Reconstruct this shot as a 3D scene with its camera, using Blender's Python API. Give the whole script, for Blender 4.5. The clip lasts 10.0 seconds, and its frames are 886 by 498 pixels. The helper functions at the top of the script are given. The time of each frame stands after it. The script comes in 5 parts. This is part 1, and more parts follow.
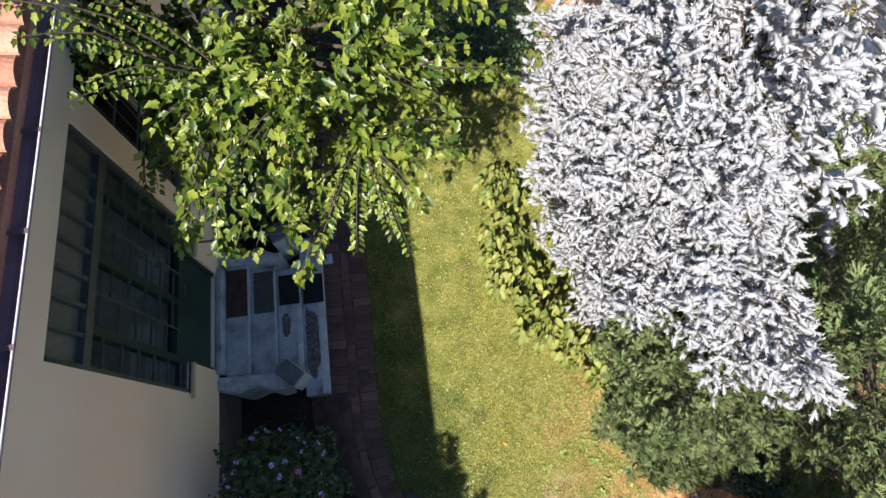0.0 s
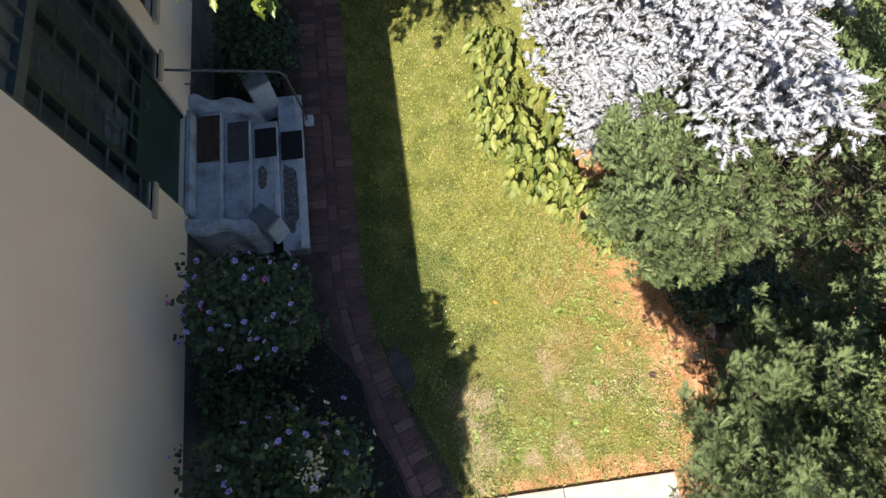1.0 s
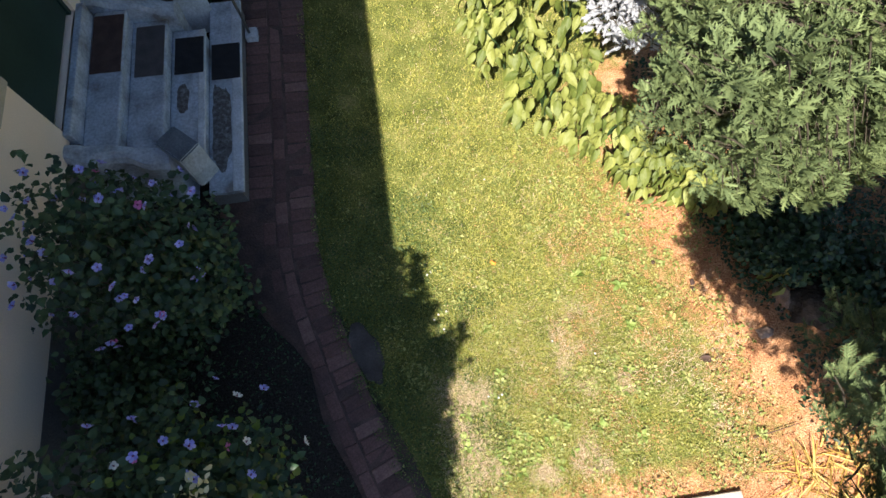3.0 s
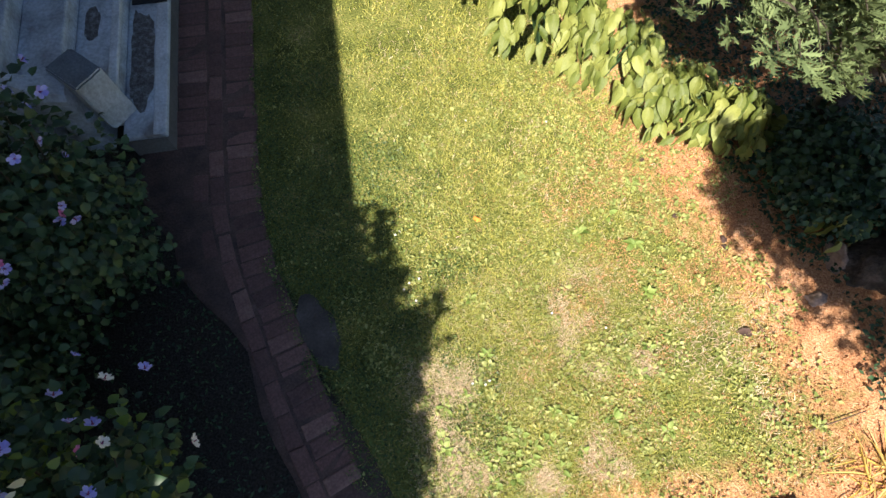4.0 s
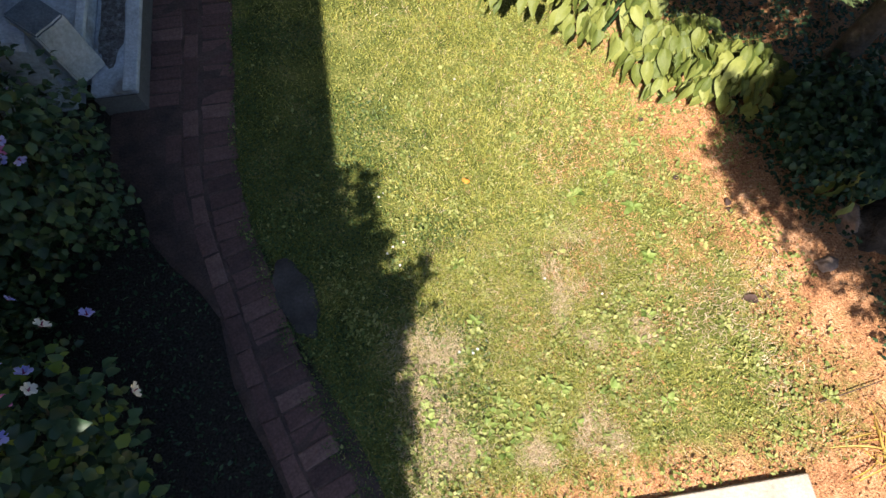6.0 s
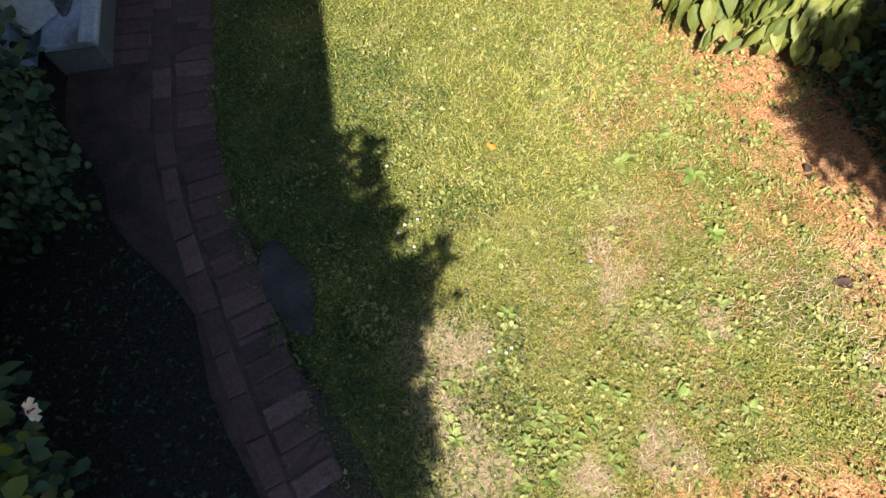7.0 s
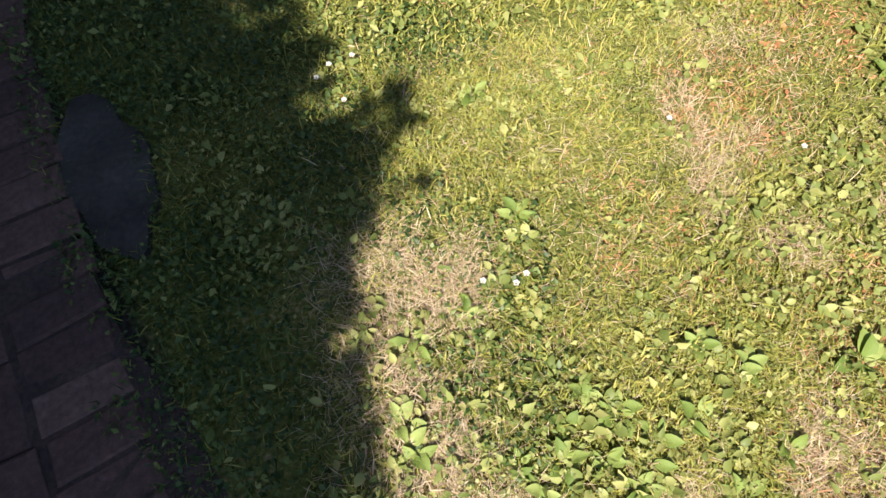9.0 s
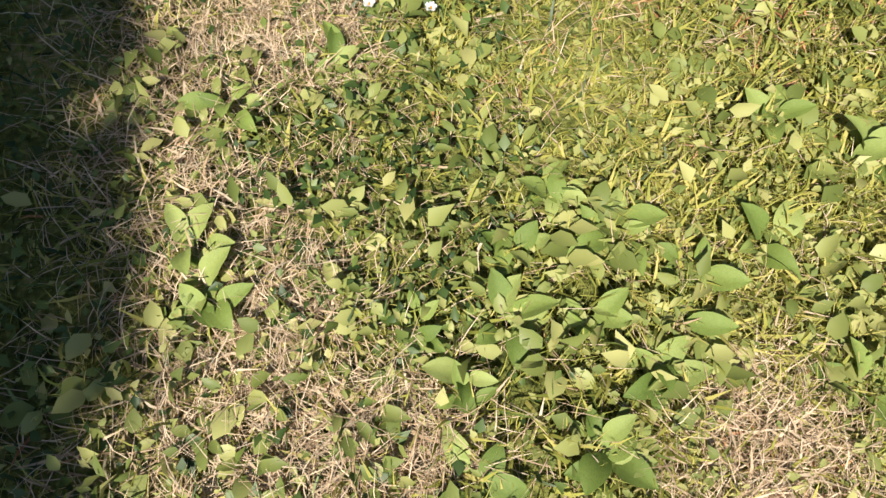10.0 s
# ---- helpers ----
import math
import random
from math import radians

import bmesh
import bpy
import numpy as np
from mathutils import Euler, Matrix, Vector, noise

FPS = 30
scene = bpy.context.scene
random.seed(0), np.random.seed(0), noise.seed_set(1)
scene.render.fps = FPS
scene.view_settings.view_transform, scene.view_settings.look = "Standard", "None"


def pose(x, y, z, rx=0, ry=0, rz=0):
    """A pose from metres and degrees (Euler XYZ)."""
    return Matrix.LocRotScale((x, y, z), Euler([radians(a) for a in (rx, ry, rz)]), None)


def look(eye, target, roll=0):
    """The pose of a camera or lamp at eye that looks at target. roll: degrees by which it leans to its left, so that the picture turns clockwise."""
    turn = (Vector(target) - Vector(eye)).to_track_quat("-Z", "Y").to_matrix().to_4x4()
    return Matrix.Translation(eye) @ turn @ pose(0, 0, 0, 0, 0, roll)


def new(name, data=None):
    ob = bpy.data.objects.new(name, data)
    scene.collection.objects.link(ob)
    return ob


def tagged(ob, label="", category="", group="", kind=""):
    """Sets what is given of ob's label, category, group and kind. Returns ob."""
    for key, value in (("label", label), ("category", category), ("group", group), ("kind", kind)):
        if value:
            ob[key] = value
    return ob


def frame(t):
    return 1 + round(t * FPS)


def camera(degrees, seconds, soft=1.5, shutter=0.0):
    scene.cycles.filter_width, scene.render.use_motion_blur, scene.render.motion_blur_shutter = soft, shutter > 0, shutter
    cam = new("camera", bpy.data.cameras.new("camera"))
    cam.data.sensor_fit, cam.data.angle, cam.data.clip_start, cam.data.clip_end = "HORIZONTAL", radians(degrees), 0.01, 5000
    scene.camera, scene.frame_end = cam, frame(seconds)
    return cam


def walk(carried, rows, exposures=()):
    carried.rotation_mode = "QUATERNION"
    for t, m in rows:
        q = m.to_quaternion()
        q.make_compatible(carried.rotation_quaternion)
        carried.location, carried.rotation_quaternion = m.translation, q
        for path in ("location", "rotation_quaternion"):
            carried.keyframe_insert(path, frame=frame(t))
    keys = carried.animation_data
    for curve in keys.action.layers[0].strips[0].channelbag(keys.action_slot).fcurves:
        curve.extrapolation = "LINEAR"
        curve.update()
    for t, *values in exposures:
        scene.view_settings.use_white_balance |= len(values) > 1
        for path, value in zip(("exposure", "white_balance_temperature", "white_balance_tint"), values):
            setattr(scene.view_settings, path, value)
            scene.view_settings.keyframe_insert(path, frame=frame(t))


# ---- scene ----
cam = camera(77.4, 10.0, soft=1.5)
PATH = [
    (0, (2.457, -0.95, 7.33), (2.553, -0.279, 5.449), 0.3),
    (0.5, (2.439, -1.953, 6.937), (2.537, -1.302, 5.049), 1.0),
    (1, (2.394, -2.471, 6.32), (2.494, -1.812, 4.434), 1.0),
    (1.5, (2.41, -2.491, 5.857), (2.506, -1.835, 3.97), 0.6),
    (2, (2.431, -2.484, 5.496), (2.53, -1.824, 3.611), 0.5),
    (2.2, (2.468, -2.475, 5.39), (2.57, -1.819, 3.503), 0.8),
    (3.3, (2.583, -2.418, 4.219), (2.688, -1.755, 2.335), 1.2),
    (3.5, (2.538, -2.423, 3.946), (2.644, -1.755, 2.063), 0.6),
    (4, (2.75, -2.473, 3.626), (2.867, -1.803, 1.745), 1.2),
    (4.2, (2.986, -2.495, 3.624), (3.107, -1.829, 1.742), 1.8),
    (4.5, (3.376, -2.523, 3.647), (3.503, -1.862, 1.763), 2.8),
    (4.7, (3.495, -2.557, 3.636), (3.616, -1.891, 1.754), 2.2),
    (5, (3.366, -2.609, 3.602), (3.478, -1.936, 1.723), 1.3),
    (5.2, (3.178, -2.639, 3.613), (3.291, -1.967, 1.734), 1.2),
    (5.5, (2.991, -2.661, 3.592), (3.106, -1.99, 1.712), 1.1),
    (5.7, (2.905, -2.658, 3.514), (3.018, -1.987, 1.634), 0.9),
    (6.8, (2.748, -2.553, 2.796), (2.865, -1.874, 0.918), 1.0),
    (7, (2.726, -2.534, 2.702), (2.838, -1.852, 0.826), 0.1),
    (7.5, (2.697, -2.492, 2.386), (2.809, -1.809, 0.51), -0.1),
    (8, (2.747, -2.477, 2.037), (2.855, -1.792, 0.161), -0.6),
    (8.5, (2.791, -2.457, 1.707), (2.905, -1.776, -0.17), -0.2),
    (9, (2.862, -2.5, 1.345), (2.969, -1.814, -0.531), -1.2),
    (9.5, (2.926, -2.583, 0.943), (3.04, -1.925, -0.942), -0.4),
    (10, (3.022, -2.672, 0.622), (3.141, -2.041, -1.272), 1.1),
]
walk(cam, [(t, look(eye, target, roll)) for t, eye, target, roll in PATH],
     [(0, 1.18), (1, 1.30), (2, 1.40), (3.5, 1.42), (4.5, 1.28), (5.5, 1.24), (7, 1.16), (8, 1.20), (9, 1.04), (9.5, 0.94), (10, 0.78)])

# ---------------------------------------------------------------- light
SUN_WAY = Vector((0.426, 0.696, -1.0)).normalized()
world = bpy.data.worlds.new("sky")
scene.world = world
world.use_nodes = True
_wn = world.node_tree.nodes
_sky = _wn.new("ShaderNodeTexSky")
_sky.sky_type = "NISHITA"
_sky.sun_disc = False
_sky.ozone_density = 6.0
_sky.sun_elevation = math.asin(-SUN_WAY.z)
_sky.sun_rotation = math.atan2(-SUN_WAY.x, -SUN_WAY.y) % (2 * math.pi)
_wn["Background"].inputs["Strength"].default_value = 0.070
world.node_tree.links.new(_sky.outputs[0], _wn["Background"].inputs["Color"])
_sun = bpy.data.lights.new("sun", "SUN")
_sun.energy, _sun.angle, _sun.color = 5.0, radians(0.55), (1.0, 0.925, 0.82)
sun = new("sun", _sun)
sun.matrix_world = look((-10, -20, 25), Vector((-10, -20, 25)) + SUN_WAY)



# ---------------------------------------------------------------- materials
def material(name, ramp, rough=0.8, scale=8.0, detail=6.0, fine=0.0, fine_scale=120.0, bump=0.0, bump_scale=60.0,
             spread=0.0, island=False, through_light=0.0, metal=0.0, spec=0.4, coords="Object"):
    """ramp: [(position, colour)] driven by noise, or by each piece's own random number, plus a fine grain and relief."""
    m = bpy.data.materials.new(name)
    m.use_nodes = True
    t = m.node_tree
    n, l = t.nodes, t.links
    bsdf = n["Principled BSDF"]
    bsdf.inputs["Roughness"].default_value = rough
    bsdf.inputs["Metallic"].default_value = metal
    bsdf.inputs["Specular IOR Level"].default_value = spec
    tc = n.new("ShaderNodeTexCoord")
    vec = tc.outputs["Object"]
    if coords == "World":
        vec = n.new("ShaderNodeNewGeometry").outputs["Position"]
    noise_a = n.new("ShaderNodeTexNoise")
    noise_a.inputs["Scale"].default_value, noise_a.inputs["Detail"].default_value = scale, detail
    l.new(vec, noise_a.inputs["Vector"])
    fac = noise_a.outputs["Fac"]
    if spread or island:
        src = n.new("ShaderNodeNewGeometry").outputs["Random Per Island"] if island else n.new("ShaderNodeObjectInfo").outputs["Random"]
        mix = n.new("ShaderNodeMix")
        mix.inputs["Factor"].default_value = spread or 0.7
        l.new(fac, mix.inputs["A"])
        l.new(src, mix.inputs["B"])
        fac = mix.outputs["Result"]
    cr = n.new("ShaderNodeValToRGB")
    while len(cr.color_ramp.elements) < len(ramp):
        cr.color_ramp.elements.new(0.5)
    for e, (p, c) in zip(cr.color_ramp.elements, ramp):
        e.position, e.color = p, (*c, 1)
    l.new(fac, cr.inputs["Fac"])
    col = cr.outputs["Color"]
    if fine:
        nf = n.new("ShaderNodeTexNoise")
        nf.inputs["Scale"].default_value, nf.inputs["Detail"].default_value = fine_scale, 4
        l.new(vec, nf.inputs["Vector"])
        mr = n.new("ShaderNodeMapRange")
        mr.inputs["From Min"].default_value, mr.inputs["From Max"].default_value = 0.3, 0.7
        mr.inputs["To Min"].default_value, mr.inputs["To Max"].default_value = 1 - fine, 1 + fine * 0.6
        l.new(nf.outputs["Fac"], mr.inputs["Value"])
        mul = n.new("ShaderNodeMix")
        mul.data_type, mul.blend_type = "RGBA", "MULTIPLY"
        mul.inputs["Factor"].default_value = 1
        l.new(col, mul.inputs["A"])
        l.new(mr.outputs["Result"], mul.inputs["B"])
        col = mul.outputs["Result"]
    l.new(col, bsdf.inputs["Base Color"])
    if bump:
        nb = n.new("ShaderNodeTexNoise")
        nb.inputs["Scale"].default_value, nb.inputs["Detail"].default_value = bump_scale, 8
        l.new(vec, nb.inputs["Vector"])
        b = n.new("ShaderNodeBump")
        b.inputs["Strength"].default_value, b.inputs["Distance"].default_value = bump, 0.02
        l.new(nb.outputs["Fac"], b.inputs["Height"])
        l.new(b.outputs["Normal"], bsdf.inputs["Normal"])
    if through_light:
        tr = n.new("ShaderNodeBsdfTranslucent")
        l.new(col, tr.inputs["Color"])
        ms = n.new("ShaderNodeMixShader")
        ms.inputs["Fac"].default_value = through_light
        l.new(bsdf.outputs[0], ms.inputs[1])
        l.new(tr.outputs[0], ms.inputs[2])
        l.new(ms.outputs[0], n["Material Output"].inputs["Surface"])
    return m


def leafy(name, dark, mid, light, rough=0.5, trans=0.25, spec=0.4, own=0.75, patch=3.0):
    """own: how far each leaf has its own tone; patch: scale of the tone that neighbours share."""
    return material(name, [(0.2, dark), (0.5, mid), (0.8, light)], rough=rough, scale=patch, spread=own, island=True,
                    through_light=trans, spec=spec, coords="World")


M_WALL = material("stucco", [(0.3, (0.88, 0.715, 0.56)), (0.55, (0.93, 0.77, 0.615)), (0.8, (0.94, 0.80, 0.65))], 0.9, 1.3, 8, 0.06, 90, 0.25, 140)
M_TRIM = material("trim_plaster", [(0.3, (0.50, 0.42, 0.30)), (0.8, (0.60, 0.52, 0.38))], 0.85, 4, 6, 0.12, 60, 0.2, 90)
M_PLINTH = material("plinth_render", [(0.3, (0.10, 0.095, 0.09)), (0.7, (0.17, 0.16, 0.15))], 0.9, 3, 8, 0.2, 70, 0.4, 60)
M_TILE = material("terracotta", [(0.2, (0.32, 0.13, 0.085)), (0.5, (0.43, 0.20, 0.135)), (0.8, (0.48, 0.28, 0.20))], 0.85, 5, 8, 0.2, 50, 0.3, 60, spread=0.5)
M_GUTTER = material("gutter_metal", [(0.3, (0.11, 0.075, 0.10)), (0.7, (0.17, 0.12, 0.15))], 0.45, 6, 6, 0.1, 40, metal=0.3)
# pale lilac puts the sky and sun glint into the rim's colour
M_RIMGLINT = material("gutter_rim_glint", [(0.3, (0.50, 0.46, 0.58)), (0.7, (0.66, 0.62, 0.72))], 0.5, 6, 6, 0.1, 40)
M_GREEN = material("green_paint", [(0.3, (0.010, 0.031, 0.027)), (0.7, (0.018, 0.046, 0.038))], 0.45, 3, 6, 0.15, 40, 0.05, 80)
M_IRON = material("grille_iron", [(0.3, (0.05, 0.068, 0.066)), (0.7, (0.105, 0.125, 0.12))], 0.5, 9, 6, 0.3, 80)
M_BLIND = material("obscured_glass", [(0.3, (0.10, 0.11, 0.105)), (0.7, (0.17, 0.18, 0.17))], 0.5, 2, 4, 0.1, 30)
# blue-grey tone of the door glass's reflections, painted on panels behind it
M_REFLECTION = material("dim_glass_reflection", [(0.3, (0.12, 0.135, 0.145)), (0.7, (0.22, 0.235, 0.25))], 0.9, 6, 6, 0.2, 40)
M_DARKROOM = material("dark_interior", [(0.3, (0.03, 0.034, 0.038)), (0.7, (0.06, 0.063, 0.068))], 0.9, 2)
M_WHITEPAINT = material("white_paint", [(0.3, (0.55, 0.55, 0.55)), (0.7, (0.70, 0.70, 0.68))], 0.5, 5, 6, 0.1, 50)
M_STEP = material("limewashed_step", [(0.30, (0.20, 0.20, 0.20)), (0.40, (0.31, 0.35, 0.40)), (0.55, (0.42, 0.48, 0.55)), (0.8, (0.50, 0.56, 0.64))], 0.85, 5, 8, 0.25, 45, 0.35, 40)
M_PEBBLE = material("exposed_aggregate", [(0.34, (0.085, 0.08, 0.08)), (0.46, (0.12, 0.115, 0.115)), (0.56, (0.155, 0.155, 0.16)), (0.70, (0.24, 0.25, 0.26))], 0.95, 26, 6, 0.4, 90, 0.9, 60)
M_BLOCK = material("painted_block", [(0.3, (0.38, 0.42, 0.45)), (0.6, (0.54, 0.58, 0.62)), (0.8, (0.62, 0.66, 0.70))], 0.85, 6, 8, 0.2, 50, 0.3, 50)
M_BLOCKTOP = material("blue_grey_top", [(0.3, (0.10, 0.125, 0.15)), (0.6, (0.15, 0.18, 0.21)), (0.8, (0.22, 0.25, 0.28))], 0.9, 8, 8, 0.25, 60, 0.4, 50)
M_MATRED = material("brown_mat", [(0.3, (0.06, 0.035, 0.03)), (0.7, (0.10, 0.06, 0.05))], 0.95, 12, 6, 0.4, 300, 0.5, 300)
M_MATGREY = material("grey_mat", [(0.3, (0.075, 0.07, 0.075)), (0.7, (0.11, 0.10, 0.105))], 0.95, 12, 6, 0.4, 300, 0.5, 300)
M_MATBLACK = material("black_mat", [(0.3, (0.010, 0.010, 0.013)), (0.7, (0.022, 0.022, 0.026))], 0.9, 12, 6, 0.4, 300, 0.5, 300)
M_RAIL = material("rail_metal", [(0.3, (0.10, 0.10, 0.10)), (0.7, (0.22, 0.21, 0.20))], 0.5, 20, 6, 0.3, 80, metal=0.6)
M_BRICK = material("path_brick", [(0.15, (0.085, 0.050, 0.046)), (0.45, (0.145, 0.080, 0.070)), (0.7, (0.19, 0.108, 0.092)), (0.9, (0.25, 0.155, 0.13))], 0.9, 9, 8, 0.3, 60, 0.5, 45, spread=0.6)
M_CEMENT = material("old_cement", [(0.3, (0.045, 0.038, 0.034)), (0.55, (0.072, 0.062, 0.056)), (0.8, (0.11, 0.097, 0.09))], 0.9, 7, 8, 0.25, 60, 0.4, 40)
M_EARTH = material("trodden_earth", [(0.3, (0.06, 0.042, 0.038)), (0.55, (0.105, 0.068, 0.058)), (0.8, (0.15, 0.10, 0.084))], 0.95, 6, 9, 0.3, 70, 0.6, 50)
M_SLAB = material("pale_slab", [(0.3, (0.40, 0.34, 0.28)), (0.6, (0.49, 0.43, 0.36)), (0.8, (0.55, 0.49, 0.42))], 0.9, 5, 8, 0.15, 60, 0.3, 50)
M_STONE = material("pale_stone", [(0.3, (0.26, 0.175, 0.13)), (0.7, (0.38, 0.28, 0.225))], 0.9, 14, 8, 0.2, 60, 0.4, 40)
M_BARK = material("bark", [(0.3, (0.045, 0.033, 0.025)), (0.55, (0.09, 0.068, 0.052)), (0.8, (0.15, 0.12, 0.095))], 0.95, 12, 10, 0.4, 60, 0.9, 25)
M_TWIG = material("twig_bark", [(0.3, (0.04, 0.032, 0.022)), (0.7, (0.08, 0.065, 0.045))], 0.9, 14, 6, 0.3, 90)
M_DEADLEAF = material("dead_leaf", [(0.3, (0.05, 0.03, 0.025)), (0.7, (0.12, 0.07, 0.055))], 0.8, 20, 6, 0.3, 90)

M_LEAF = leafy("fruit_tree_leaf", (0.045, 0.085, 0.012), (0.112, 0.165, 0.022), (0.23, 0.275, 0.045), 0.4, 0.3, 0.5)
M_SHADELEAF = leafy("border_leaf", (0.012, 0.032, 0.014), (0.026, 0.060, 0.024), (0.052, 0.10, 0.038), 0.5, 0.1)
M_LIMELEAF = leafy("lime_leaf", (0.07, 0.12, 0.015), (0.11, 0.17, 0.022), (0.17, 0.22, 0.04), 0.5, 0.25)
M_CREAMLEAF = leafy("cream_leaf", (0.42, 0.40, 0.20), (0.55, 0.52, 0.30), (0.66, 0.63, 0.42), 0.6, 0.2)
M_BIGLEAF = material("broad_leaf", [(0.2, (0.085, 0.117, 0.022)), (0.5, (0.162, 0.186, 0.040)), (0.8, (0.265, 0.28, 0.072))], 0.5, 14, fine=0.12, fine_scale=40, bump=0.25, bump_scale=30, spread=0.6, through_light=0.12)
M_NEEDLE = leafy("green_needle", (0.074, 0.104, 0.044), (0.134, 0.176, 0.074), (0.215, 0.265, 0.108), 0.7, 0.10, 0.2, own=0.35, patch=7.0)
M_SILVER = leafy("silver_needle", (0.48, 0.49, 0.525), (0.58, 0.595, 0.635), (0.65, 0.665, 0.71), 0.8, 0.5, 0.1, own=0.25, patch=5.0)
M_GRASS = leafy("grass_blade", (0.170, 0.194, 0.034), (0.332, 0.33, 0.066), (0.54, 0.468, 0.15), 0.7, 0.22, 0.25, own=0.5, patch=2.6)
M_STRAW = leafy("dry_grass", (0.40, 0.28, 0.17), (0.57, 0.43, 0.285), (0.73, 0.60, 0.43), 0.7, 0.2)
M_WEED = leafy("weed_leaf", (0.14, 0.18, 0.042), (0.275, 0.305, 0.088), (0.43, 0.42, 0.155), 0.6, 0.25, 0.3)
M_ROSETTE = leafy("rosette_leaf", (0.135, 0.175, 0.042), (0.245, 0.28, 0.075), (0.42, 0.42, 0.15), 0.5, 0.2, 0.35, own=0.6, patch=9.0)
# clover green darkened to carry the house's shade on the turf
M_SHADECLOVER = leafy("shade_dark_clover_leaf", (0.03, 0.06, 0.014), (0.07, 0.115, 0.026), (0.15, 0.20, 0.045), 0.5, 0.15)
M_PLANTAIN = material("oval_weed_leaf", [(0.2, (0.125, 0.19, 0.035)), (0.5, (0.215, 0.29, 0.062)), (0.8, (0.34, 0.40, 0.12))], 0.6, 30, fine=0.15, fine_scale=90, bump=0.2, bump_scale=120, spread=0.6, through_light=0.2)
M_RUST = leafy("fallen_needles", (0.265, 0.108, 0.047), (0.505, 0.232, 0.098), (0.67, 0.378, 0.205), 0.8, 0.1)
M_STRAP = material("withered_strap_leaf", [(0.2, (0.34, 0.22, 0.05)), (0.5, (0.55, 0.38, 0.09)), (0.8, (0.70, 0.55, 0.22))], 0.6, 6, spread=0.7, through_light=0.2)
M_MAUVE = leafy("mauve_petal", (0.20, 0.19, 0.64), (0.30, 0.30, 0.76), (0.46, 0.47, 0.86), 0.6, 0.3)
M_PINK = leafy("pink_petal", (0.50, 0.08, 0.32), (0.60, 0.14, 0.40), (0.70, 0.24, 0.50), 0.6, 0.3)
M_WHITEPETAL = leafy("white_petal", (0.70, 0.70, 0.68), (0.76, 0.76, 0.74), (0.82, 0.82, 0.80), 0.6, 0.3)
M_HEART = material("flower_heart", [(0.3, (0.18, 0.02, 0.09)), (0.7, (0.28, 0.04, 0.14))], 0.7, 30)
M_ORANGE = material("orange_petal", [(0.3, (0.75, 0.22, 0.03)), (0.7, (0.85, 0.35, 0.06))], 0.6, 30)


